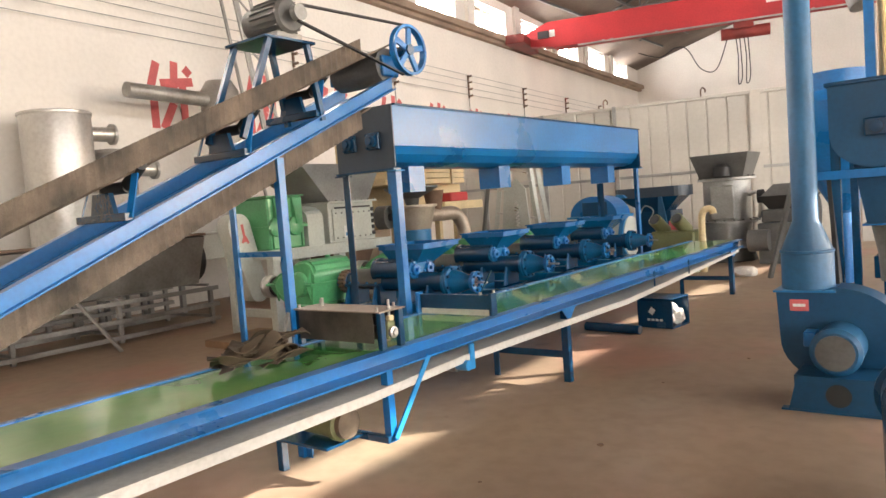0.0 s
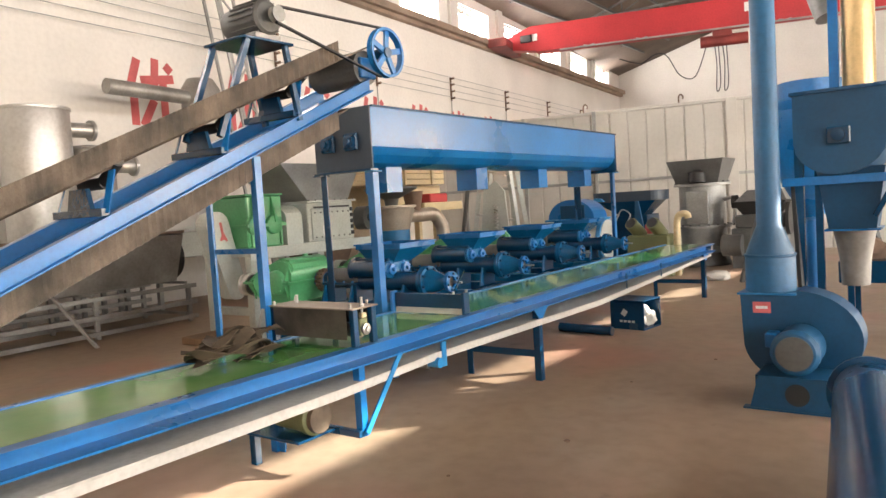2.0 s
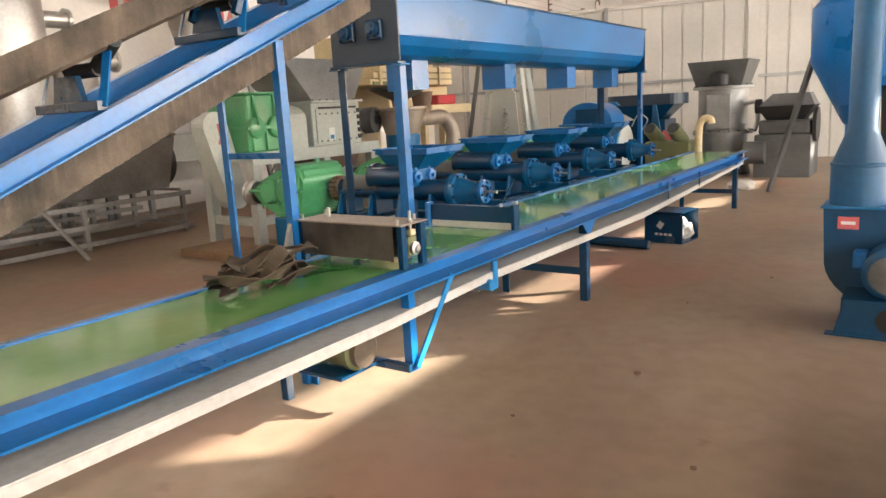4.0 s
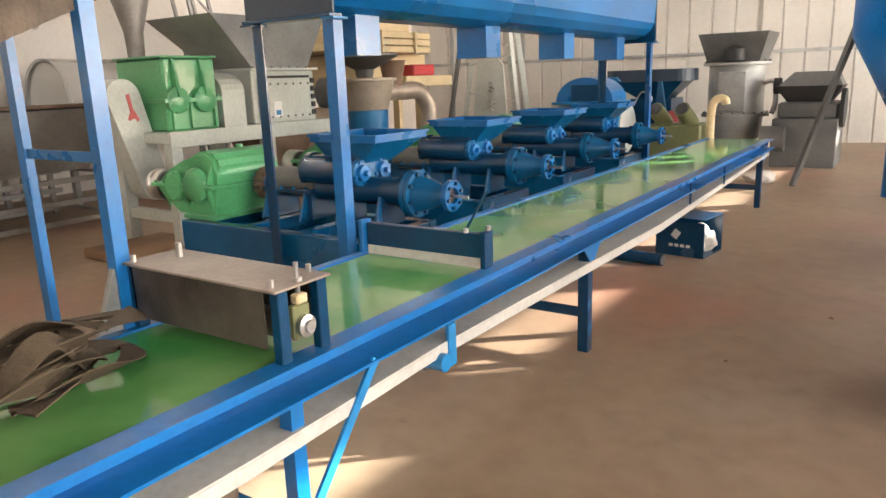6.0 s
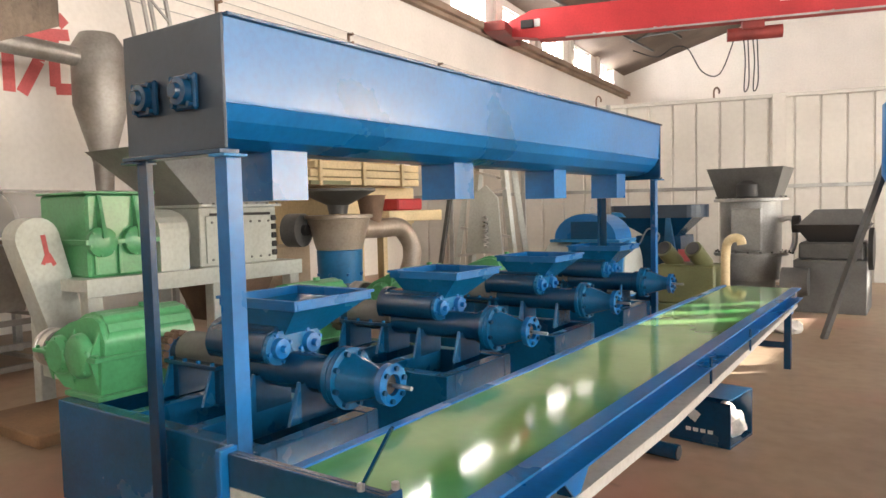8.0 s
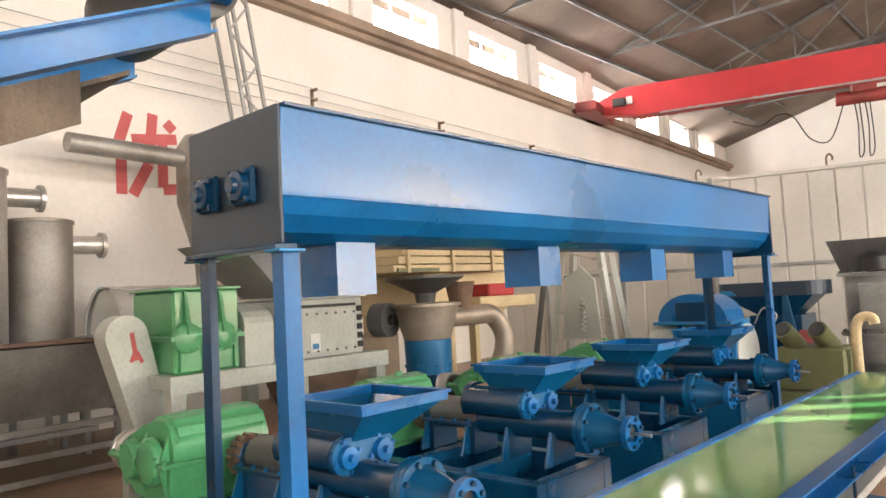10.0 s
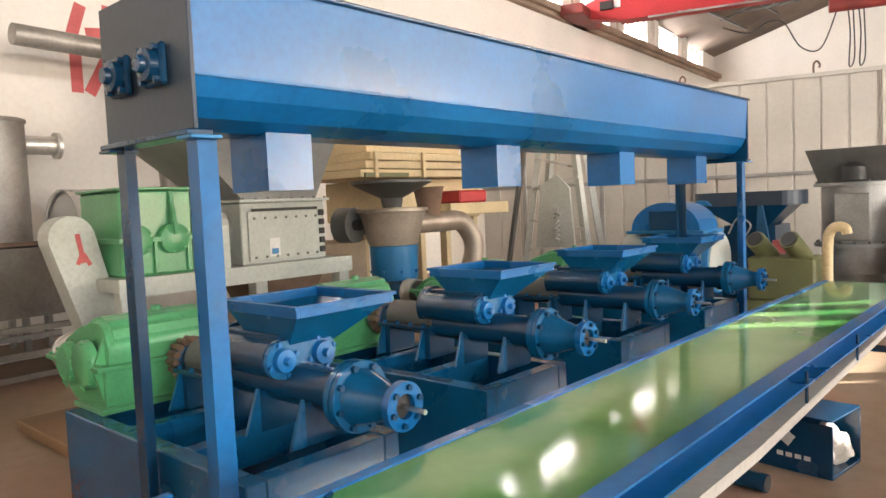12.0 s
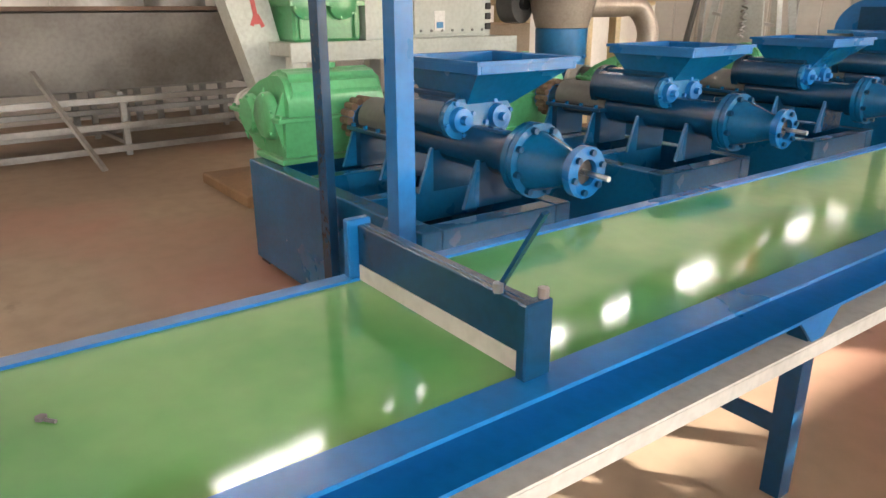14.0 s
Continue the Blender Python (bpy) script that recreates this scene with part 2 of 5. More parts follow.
def pipe(points, r, seg=12, bm=None):
    """A bent round pipe through the points, rounded by a spline."""
    bm = bm or bmesh.new()
    pts = [Vector(p) for p in points]
    fine = []
    n = len(pts)
    for i in range(n - 1):
        p0, p1, p2, p3 = pts[max(i - 1, 0)], pts[i], pts[i + 1], pts[min(i + 2, n - 1)]
        for k in range(6):
            t = k / 6
            fine.append(0.5 * ((2 * p1) + (p2 - p0) * t + (2 * p0 - 5 * p1 + 4 * p2 - p3) * t * t + (3 * p1 - p0 - 3 * p2 + p3) * t ** 3))
    fine.append(pts[-1])
    rings = []
    side = None
    for i, p in enumerate(fine):
        d = (fine[min(i + 1, len(fine) - 1)] - fine[max(i - 1, 0)]).normalized()
        if side is None:
            side = d.orthogonal().normalized()
        side = (side - d * side.dot(d)).normalized()
        up = d.cross(side)
        rings.append([bm.verts.new(p + (side * math.cos(a) + up * math.sin(a)) * r) for a in (2 * math.pi * k / seg for k in range(seg))])
    for a, b in zip(rings, rings[1:]):
        for k in range(seg):
            bm.faces.new((a[k], a[(k + 1) % seg], b[(k + 1) % seg], b[k]))
    bm.faces.new(rings[0])
    bm.faces.new(list(reversed(rings[-1])))
    return bm


def lathe(profile, centre, axis="z", seg=28, bm=None):
    """A body of revolution: profile of (radius, height) along the axis from centre."""
    bm = bm or bmesh.new()
    rings = []
    cx, cy, cz = centre
    for r, h in profile:
        ring = []
        for k in range(seg):
            a = 2 * math.pi * k / seg
            u, v = r * math.cos(a), r * math.sin(a)
            ring.append(bm.verts.new({"z": (cx + u, cy + v, cz + h), "x": (cx + h, cy + u, cz + v), "y": (cx + u, cy + h, cz + v)}[axis]))
        rings.append(ring)
    for a, b in zip(rings, rings[1:]):
        for k in range(seg):
            bm.faces.new((a[k], a[(k + 1) % seg], b[(k + 1) % seg], b[k]))
    bm.faces.new(rings[0])
    bm.faces.new(list(reversed(rings[-1])))
    return bm


def bolt_set(points, axis, r, h, mat, parent):
    """Hexagon bolts, each a part of its own on one shared mesh."""
    me = mesh_of("bolt", tube((0, 0, 0), Vector(axis).normalized() * h, r, seg=6), mat)
    for p in points:
        ob = new("bolt", me)
        ob.parent = parent
        ob.location = p


def circle_points(c, r, n, axis="x", start=0.3):
    out = []
    for k in range(n):
        a = start + 2 * math.pi * k / n
        u, v = r * math.cos(a), r * math.sin(a)
        out.append({"x": (c[0], c[1] + u, c[2] + v), "y": (c[0] + u, c[1], c[2] + v), "z": (c[0] + u, c[1] + v, c[2])}[axis])
    return out


# ---- hall ----
single("floor", box(-19, 14, -11, 48, -0.2, 0, 0), FLOOR, "dusty brown concrete workshop floor", "floor", "structure", smooth=False)

LEFT = pose(-13.0, 16.5, 0, 0, 0, 5)      # local y runs along the wall, local x into the hall
LEDGE, SILL, HEAD, EAVE = 7.38, 7.52, 8.4, 8.75
WINDOWS = [-25.7 + 3.6 * k for k in range(13)]
WIDE = 2.25


def wall_with_windows(name, m, u0, u1, starts, sill, head, top, inward):
    bm = bmesh.new()
    x0, x1 = (-0.3, 0) if inward > 0 else (0, 0.3)
    box(x0, x1, u0, u1, 0, sill, 0, bm)
    box(x0, x1, u0, u1, head, top, 0, bm)
    edges = [u0] + [v for s in starts for v in (s, s + WIDE)] + [u1]
    for a, b in zip(edges[::2], edges[1::2]):
        box(x0, x1, a, b, sill, head, 0, bm)
    return single(name, bm, PLASTER, "white plastered workshop wall with high windows", "wall", "structure", smooth=False, m=m)


wall_left = wall_with_windows("wall_left", LEFT, -27, 22.2, WINDOWS, SILL, HEAD, EAVE, 1)


def hall_window(index, m, start, sill, head, inward):
    x = -0.15 * inward
    ob = new("window_%d" % index)
    ob.matrix_world = m @ pose(0, start + WIDE / 2, sill)
    tagged(ob, "high white framed workshop window with three panes", "window", "high windows", "structure")
    h, w = head - sill, WIDE / 2
    fr = bmesh.new()
    for a in (-w + 0.03, w - 0.03):
        box(x - 0.04, x + 0.04, a - 0.03, a + 0.03, 0, h, 0, fr)
    for z in (0.03, h - 0.03):
        box(x - 0.04, x + 0.04, -w + 0.06, w - 0.06, z - 0.03, z + 0.03, 0, fr)
    for a in (-w / 3, w / 3):
        box(x - 0.03, x + 0.03, a - 0.025, a + 0.025, 0.06, h - 0.06, 0, fr)
    part("window_frame", fr, WHITE, ob, smooth=False)
    for a in (-1, 0, 1):
        pane = part("pane", box(x - 0.004, x + 0.004, a * w * 2 / 3 - w / 3 + 0.02, a * w * 2 / 3 + w / 3 - 0.02, 0.05, h - 0.05, 0), GLASS, ob, smooth=False)
        pane.visible_shadow = False


for k, s in enumerate(WINDOWS):
    hall_window(k + 1, LEFT, s, SILL, HEAD, 1)

ledge = bmesh.new()
box(0.002, 0.34, -27, 22.0, LEDGE - 0.2, LEDGE, 0.01, ledge)
box(0.002, 0.2, -27, 22.0, LEDGE - 0.32, LEDGE - 0.2, 0.01, ledge)
single("crane_runway_ledge", ledge, BRICKLEDGE, "brown concrete crane ledge along the white wall", "ledge", "structure", smooth=False, m=LEFT)
piers = bmesh.new()
for s in WINDOWS:
    box(0.002, 0.12, s - 0.75, s - 0.35, SILL - 0.1, EAVE, 0.01, piers)
single("wall_pier_trim", piers, PLASTER, "white plastered piers between the high windows", "pier", "structure", smooth=False, m=LEFT)

# back wall and the two unseen walls that close the hall
BACK = pose(-15.1, 38.0, 0, 0, 0, 8)
single("wall_back", box(-1.5, 32, 0, 0.3, 0, 14, 0), PLASTER, "white plastered end wall of the hall", "wall", "structure", smooth=False, m=BACK)
single("wall_behind", box(-14, 12, -10.3, -10, 0, 13, 0), PLASTER, "white plastered wall", "wall", "structure", smooth=False)
RIGHT = pose(9.0, 14.8, 0)
bm = bmesh.new()
# unseen wall: high openings and added slits sized to cast floor and belt sun patches
RW = [-23.5 + 2.5 * k for k in range(20)]
SLITS = [2.46 + 0.52 * k for k in range(5)]
box(0, 0.3, -24.8, 28, 0, 1.2, 0, bm)
box(0, 0.3, -24.8, 28, 3.6, 6.76, 0, bm)
box(0, 0.3, -24.8, 28, 7.16, 7.4, 0, bm)
box(0, 0.3, -24.8, 28, 7.9, EAVE, 0, bm)
for a, b in zip([-24.8] + [s + 1.9 for s in RW], RW + [28]):
    box(0, 0.3, a, b, 1.2, 3.6, 0, bm)
    box(0, 0.3, a, b, 6.76, 7.16, 0, bm)
for a, b in zip([-24.8] + [s + 0.45 for s in SLITS], SLITS + [28]):
    box(0, 0.3, a, b, 7.4, 7.9, 0, bm)
single("wall_right", bm, PLASTER, "unseen white plastered wall with openings that shape the sunlight", "wall", "structure", smooth=False, m=RIGHT)

# roof: two slopes with trusses below
ridge_x, ridge_z = -2.0, 12.3
roof = bmesh.new()
prism([(-16.5, EAVE - 1.0), (ridge_x, ridge_z), (9.9, EAVE - 0.2), (9.9, EAVE), (ridge_x, ridge_z + 0.2), (-16.5, EAVE - 0.8)], "y", -11, 46, roof)
single("ceiling", roof, ROOFSHEET, "dark brown boarded pitched roof", "ceiling", "structure", smooth=False)


def truss(y):
    t = thing("roof_truss", (0, y, 0), 0, "dark steel roof truss under the boards", "truss", "roof trusses", "structure")
    x0, x1, zb = -12.9, 9.0, EAVE + 0.3
    bm = bmesh.new()
    bar((x0, 0, EAVE + 0.15), (ridge_x, 0, ridge_z - 0.25), 0.09, 0.12, bm)
    bar((x1, 0, EAVE + 0.05), (ridge_x, 0, ridge_z - 0.25), 0.09, 0.12, bm)
    part("top_chord", bm, DARKGREY, t, smooth=False)
    part("bottom_chord", bar((x0, 0, zb), (x1, 0, zb), 0.07, 0.08), DARKGREY, t, smooth=False)
    n = 10
    for k in range(1, n):
        x = x0 + (x1 - x0) * k / n
        top = EAVE + 0.1 + (ridge_z - 0.3 - EAVE) * (1 - abs(x - ridge_x) / (11.0))
        part("web", bar((x, 0, zb), (x, 0, top), 0.05, 0.05), DARKGREY, t, smooth=False)
        xn = x + (x1 - x0) / n * (1 if x < ridge_x else -1)
        topn = EAVE + 0.1 + (ridge_z - 0.3 - EAVE) * (1 - abs(xn - ridge_x) / 11.0)
        part("web", bar((x, 0, zb), (xn, 0, topn), 0.045, 0.045), DARKGREY, t, smooth=False)


for y in (6.0, 11.5, 17.0, 22.5, 28.0, 33.5):
    truss(y)
purl = bmesh.new()
for k in range(1, 9):
    x = -14 + (ridge_x + 14) * k / 9
    z = EAVE - 1.0 + (ridge_z - EAVE + 1.0) * (x + 16.5) / (ridge_x + 16.5) - 0.06
    box(x - 0.04, x + 0.04, -10, 36, z - 0.05, z + 0.04, 0, purl)
single("purlin_trim", purl, DARKGREY, "dark steel roof purlins", "purlin", "structure", smooth=False)

# bright sky beyond the left windows
single("backdrop", box(-70, -69.5, -60, 120, -1, 60, 0), SKYGLOW, "bright hazy sky beyond the windows", "sky", "structure", smooth=False)

WARM = (1.0, 0.935, 0.895)
window_light("right_low_windows", (9.5, 10, 2.4), (-3, 10, 2.4), 40, 2.3, 950, WARM)
window_light("right_high_windows", (9.5, 12, 7.1), (-3, 12, 6.9), 46, 1.1, 2600, WARM)
lamp = window_light("left_high_windows", (0, 0, 0), (1, 0, 0), 47, 0.9, 1500, WARM)
lamp.matrix_world = LEFT @ look((-0.7, -2.5, 7.97), (5, -2.5, 7.6))

# partition of ribbed sheet in front of the end wall
FENCE = pose(-5.15, 16.8, 0, 0, 0, 15)
fence = thing("wall_partition", (-5.15, 16.8, 0), 15, "cream ribbed sheet metal partition with grey posts", "partition", "", "structure")
sheet = bmesh.new()
u = -6.6
ring = []
while u < 12.5:
    for du, d in ((0, 0), (0.40, 0), (0.415, 0.025), (0.435, 0.025)):
        ring.append((u + du, d))
    u += 0.45
outline = ring + [(ring[-1][0], 0.06), (ring[0][0], 0.06)]
prism(outline, "z", 0.0, 3.6, sheet)
part("sheet_panel", sheet, PANEL, fence, smooth=False)
for u in (-5.6, -3.9, -2.05, 1.2, 4.1, 7.0, 10.0):
    wide = 0.24 if u == 1.2 else 0.09
    part("post", box(u - wide / 2, u + wide / 2, -0.07, -0.005, 0, 3.68, 0.005), PANEL if wide > 0.1 else MIDGREY, fence, smooth=False)
for z in (1.88, 3.64):
    part("rail", box(-6.6, 12.5, -0.05, -0.003 if z < 2 else 0.07, z - 0.035, z + 0.035, 0.004), MIDGREY if z < 2 else PANEL, fence, smooth=False)
for u in (-2.3, 0.02):
    part("hook", pipe([(u, -0.03, 3.66), (u, -0.03, 3.82), (u + 0.05, -0.03, 3.88), (u + 0.1, -0.03, 3.82), (u + 0.09, -0.03, 3.76)], 0.018, 8), RUST, fence)

# overhead crane
crane = thing("overhead_crane", (-13.2, 22.3, 0.32), 17, "red painted overhead crane girder with hoist", "crane")
part("girder", prism([(0.15, 6.78), (1.3, 6.62), (19.5, 6.62), (19.5, 7.52), (1.1, 7.52), (0.15, 7.15)], "y", -0.22, 0.22), RED, crane, smooth=False)
part("flange", box(1.3, 19.5, -0.3, 0.3, 6.57, 6.617, 0), RED, crane, smooth=False)
part("end_carriage", box(-0.25, 0.45, -1.2, 1.2, 6.74, 7.05, 0.02), DARKRED, crane, smooth=False)
part("switch_box", box(0.75, 1.15, -0.34, -0.225, 6.95, 7.2, 0.01), BLACK, crane, smooth=False)
part("switch_label", box(1.17, 1.36, -0.26, -0.225, 6.98, 7.22, 0.0), WHITE, crane, smooth=False)
part("capacity_plate", box(8.3, 8.75, -0.235, -0.222, 7.0, 7.3, 0), WHITE, crane, smooth=False)
hoist = part("hoist", tube((6.9, 0, 6.2), (8.4, 0, 6.2), 0.19), DARKRED, crane, "dirty red cable hoist")
part("trolley", box(7.3, 7.9, -0.25, 0.25, 6.3, 6.56, 0.02), DARKRED, crane, smooth=False)
for u in (7.35, 7.6):
    part("pendant_cable", pipe([(u, 0, 6.1), (u + 0.05, 0, 5.4), (u + 0.02, 0, 4.4 + u * 0.02), (u + 0.15, 0, 4.8), (u + 0.12, 0, 6.1)], 0.018, 6), BLACK, crane)
part("festoon_cable", pipe([(4.2, 0, 6.0), (4.9, 0, 5.75), (5.4, 0, 6.0), (5.8, 0, 5.9), (6.2, 0, 5.2), (6.7, 0, 5.1), (7.1, 0, 6.1)], 0.018, 6), BLACK, crane)
part("side_rail", bar((2.2, -0.5, 6.5), (19, -0.5, 6.5), 0.05, 0.05), MIDGREY, crane, smooth=False)
for u in (3.2, 5.0, 9.5):
    b = bar((u - 0.2, -0.25, 6.6), (u, -0.5, 6.5), 0.04, 0.04)
    part("rail_bracket", bar((u + 0.2, -0.25, 6.6), (u, -0.5, 6.5), 0.04, 0.04, b), MIDGREY, crane, smooth=False)

# insulators and wires on the left wall
for k, u in enumerate((-6.0, -2.0, 2.2, 6.4, 10.6, 14.8)):
    ins = new("wire_bracket")
    ins.matrix_world = LEFT @ pose(0, u, 5.0)
    tagged(ins, "rusty wire bracket with small insulators on the wall", "bracket", "wire brackets")
    part("bracket_bar", box(0.01, 0.06, -0.02, 0.02, 0, 0.75, 0), RUST, ins, smooth=False)
    part("conduit", tube((0.03, 0, -1.8), (0.03, 0, 0), 0.014, seg=6), MIDGREY, ins)
    for z in (0.08, 0.3, 0.52, 0.72):
        part("insulator", tube((0.06, 0, z), (0.17, 0, z), 0.035, seg=8), RUST, ins)
for z in (5.08, 5.3, 5.52, 5.72):
    single("wall_wire", tube((0.146, -27, z + 0.006), (0.146, 15, z + 0.006), 0.008, seg=6), MIDGREY, "thin grey wire running along the white wall", "wire", group="wall wires", m=LEFT)

# red wall lettering, drawn as strokes
def strokes(name, u, z, lines, w=0.17):
    ob = new(name)
    ob.matrix_world = LEFT @ pose(0, u, z)
    tagged(ob, "large faded red character painted on the white wall", "lettering", "wall lettering")
    for k, (a, b) in enumerate(lines):
        x = 0.004 + 0.0006 * k
        part("stroke", bar((x, a[0], a[1]), (x, b[0], b[1]), w, 0.004, up=(1, 0, 0)), BRIGHTRED, ob, smooth=False)
    return ob


SIGN = [((-0.3, 1.15), (-0.5, 0.55)), ((-0.42, 0.7), (-0.42, -0.1)), ((-0.25, 0.75), (0.5, 0.85)), ((0.1, 1.2), (0.02, 0.4)), ((0.02, 0.4), (-0.25, -0.1)), ((0.25, 0.75), (0.25, 0.05)), ((0.25, 0.02), (0.55, 0.05)), ((0.32, 1.1), (0.45, 0.98))]
for u in (-9.4, -7.0, -4.6, -2.2, 0.2, 2.6, 5.0, 7.4):
    strokes("painted_character", u, 3.5, SIGN)


# ---- flat belt conveyor ----
BX0, BX1, BY0, BY1, BZ = -3.34, -2.575, -3.2, 9.85, 0.72
conv = thing("flat_belt_conveyor", (BX1, 4.4, 0), 0, "long blue steel belt conveyor with glossy green belt", "conveyor")
OFF = Vector((-BX1, -4.4, 0))


def cpart(name, bm, mat, parent=conv, label="", smooth=False):
    bmesh.ops.translate(bm, verts=bm.verts, vec=OFF)
    return part(name, bm, mat, parent, label, smooth)


cpart("belt", box(BX0 + 0.047, BX1 - 0.087, BY0, BY1, BZ - 0.012, BZ - 0.002, 0), BELT, label="glossy green conveyor belt")
cpart("slider_bed", box(BX0 + 0.1, BX1 - 0.13, BY0, BY1 - 0.1, BZ - 0.06, BZ - 0.014, 0), BLUE)
for x, s in ((BX1, -1), (BX0, 1)):
    section = [(0.084, 0.006), (0.0, 0.006), (0.0, -0.004), (0.076, -0.006), (0.076, -0.02), (0.115, -0.022), (0.115, -0.088), (-0.018, -0.09), (-0.018, -0.1), (0.124, -0.1), (0.124, -0.0135), (0.084, -0.0135)]
    rail = prism([(x + s * a * (1.0 if s < 0 else 0.55), BZ + b) for a, b in section], "y", BY0, BY1)
    cpart("side_rail", rail, BLUE, label="blue channel side rail")
cpart("return_belt", prism([(BY0, 0.52), (2.0, 0.52), (2.9, 0.54), (5.6, 0.50), (BY1 - 0.25, 0.59), (BY1 - 0.25, 0.598), (5.6, 0.508), (2.9, 0.548), (2.0, 0.528), (BY0, 0.528)], "x", BX0 + 0.03, BX1 + 0.004), BELTBACK, label="white underside of the returning belt")
cpart("return_fold", prism([(BY0, 0.47), (2.0, 0.475), (2.9, 0.50), (5.6, 0.455), (BY1 - 0.25, 0.565), (BY1 - 0.25, 0.585), (5.6, 0.499), (2.9, 0.539), (2.0, 0.519), (BY0, 0.519)], "x", BX1 - 0.008, BX1 + 0.004), BELTBACK, label="white belt edge hanging below the rail")
cpart("end_roller", tube((BX0 + 0.04, BY1 - 0.04, BZ - 0.075), (BX1 - 0.04, BY1 - 0.04, BZ - 0.075), 0.062), STEEL, smooth=True)
for y in (-1.2, 4.36, 9.3):
    for x, s in ((BX1 - 0.01, -1), (BX0 + 0.01, 1)):
        cpart("leg", angle_iron((x, y, 0), (x, y, BZ - 0.1015), 0.06, 0.008, ((s, 0, 0), (0, 1, 0))), NAVY)
        cpart("gusset", prism([(y - 0.09, BZ - 0.102), (y + 0.15, BZ - 0.102), (y + 0.06, BZ - 0.19), (y, BZ - 0.19)], "x", x + 0.004 if s < 0 else x - 0.012, x + 0.012 if s < 0 else x - 0.004), BLUE)
    cpart("cross_brace", box(BX0 + 0.02, BX1 - 0.02, y + 0.01, y + 0.018, 0.2, 0.26, 0.002), NAVY)
# drive frame that hangs below the rails
for x, s in ((BX1 - 0.01, -1), (BX0 + 0.01, 1)):
    cpart("hanger", angle_iron((x, 2.15, 0.0 if s > 0 else 0.2), (x, 2.15, BZ - 0.1015), 0.05, 0.008, ((s, 0, 0), (0, 1, 0))), BLUE)
cpart("drive_leg", box(BX0 + 0.03, BX0 + 0.08, 1.9, 1.95, 0, 0.3, 0.003), NAVY)
cpart("drive_shelf", box(BX0 + 0.02, BX1 - 0.01, 2.12, 2.16, 0.2, 0.24, 0.003), NAVY)
cpart("drive_shelf", box(BX0 + 0.02, BX1 - 0.2, 1.82, 2.115, 0.225, 0.24, 0.003), NAVY)
cpart("diagonal_brace", bar((BX1 + 0.005, 2.17, 0.22), (BX1 + 0.005, 2.52, BZ - 0.09), 0.012, 0.035), SKYBLUE)
motor = cpart("drive_motor", lathe([(0.04, -0.3), (0.085, -0.29), (0.095, -0.05), (0.105, -0.04), (0.105, 0.0), (0.09, 0.01), (0.03, 0.012)], (-2.78, 1.97, 0.345), "x"), PALEGREEN, label="greenish electric drive motor", smooth=True)
cpart("fan_cover", lathe([(0.02, 0), (0.088, 0.0), (0.085, 0.03), (0.03, 0.032)], (-2.765, 1.97, 0.345), "x"), BROWNSTEEL, motor, smooth=True)
cpart("terminal_box", box(-3.0, -2.88, 1.9, 2.0, 0.44, 0.5, 0.006), PALEGREEN, motor)
# belt tensioner bracket under the near rail
cpart("tension_bracket", box(BX1 - 0.008, BX1 + 0.012, 2.95, 3.0, 0.44, 0.61, 0.003), SKYBLUE)
cpart("tension_screw", tube((BX1 - 0.06, 2.9, 0.48), (BX1 + 0.03, 2.9, 0.48), 0.035, seg=14), SKYBLUE, smooth=True)
cpart("idler_roller", tube((BX0 + 0.05, 2.9, 0.47), (BX1 - 0.06, 2.9, 0.47), 0.04, seg=14), DARKGREY, smooth=True)
for y in (6.3, 7.4):
    cpart("rail_clip", box(BX1 + 0.001, BX1 + 0.014, y, y + 0.02, BZ - 0.19, BZ - 0.03, 0.002), NAVY)
# cover box across the belt
cover = thing("roller_cover_box", (-2.97, 2.26, BZ + 0.016), 0, "oily brown steel cover box bridging the green belt", "cover box")
cv = bmesh.new()
box(-0.34, 0.3, -0.1, -0.095, 0.03, 0.21, 0, cv)
box(-0.34, 0.3, 0.095, 0.1, 0.03, 0.21, 0, cv)
box(-0.34, -0.335, -0.094, 0.094, 0.02, 0.21, 0, cv)
# side sheets much darker than the top plate
part("side_sheet", cv, DARKSTEEL, cover, smooth=False)
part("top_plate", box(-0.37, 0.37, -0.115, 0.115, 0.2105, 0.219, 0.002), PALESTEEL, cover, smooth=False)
for x in (-0.345, 0.345):
    part("end_post", box(x - 0.018, x + 0.018, -0.1, -0.06, -0.01, 0.2095, 0.003), NAVY, cover, smooth=False)
    part("end_post", box(x - 0.018, x + 0.018, 0.06, 0.1, -0.01, 0.2095, 0.003), NAVY, cover, smooth=False)
brg = part("bearing", box(0.325, 0.352, -0.034, 0.034, 0.045, 0.15, 0.006), PALEGREEN, cover, "greenish sliding bearing block", smooth=False)
part("bearing_hub", lathe([(0.012, 0), (0.034, 0.002), (0.034, 0.02), (0.02, 0.024), (0.018, 0.034)], (0.352, 0, 0.085), "x", 16), STEEL, brg)
part("slide_nut", box(0.327, 0.36, -0.022, 0.022, 0.152, 0.182, 0.005), CREAM, brg, smooth=False)
part("adjusting_screw", tube((0.34, 0, 0.183), (0.34, 0, 0.275), 0.008, seg=8), STEEL, cover)
part("screw_nut", tube((0.34, 0, 0.2195), (0.34, 0, 0.232), 0.016, seg=6), STEEL, cover, smooth=False)
part("brush_roller", tube((-0.32, 0, 0.075), (0.322, 0, 0.075), 0.045, seg=16), BROWNSTEEL, cover)
bolt_set([(-0.33, -0.09, 0.219), (0.33, -0.09, 0.219), (-0.33, 0.09, 0.219), (0.3, 0.09, 0.219)], (0, 0, 1), 0.009, 0.025, STEEL, cover)
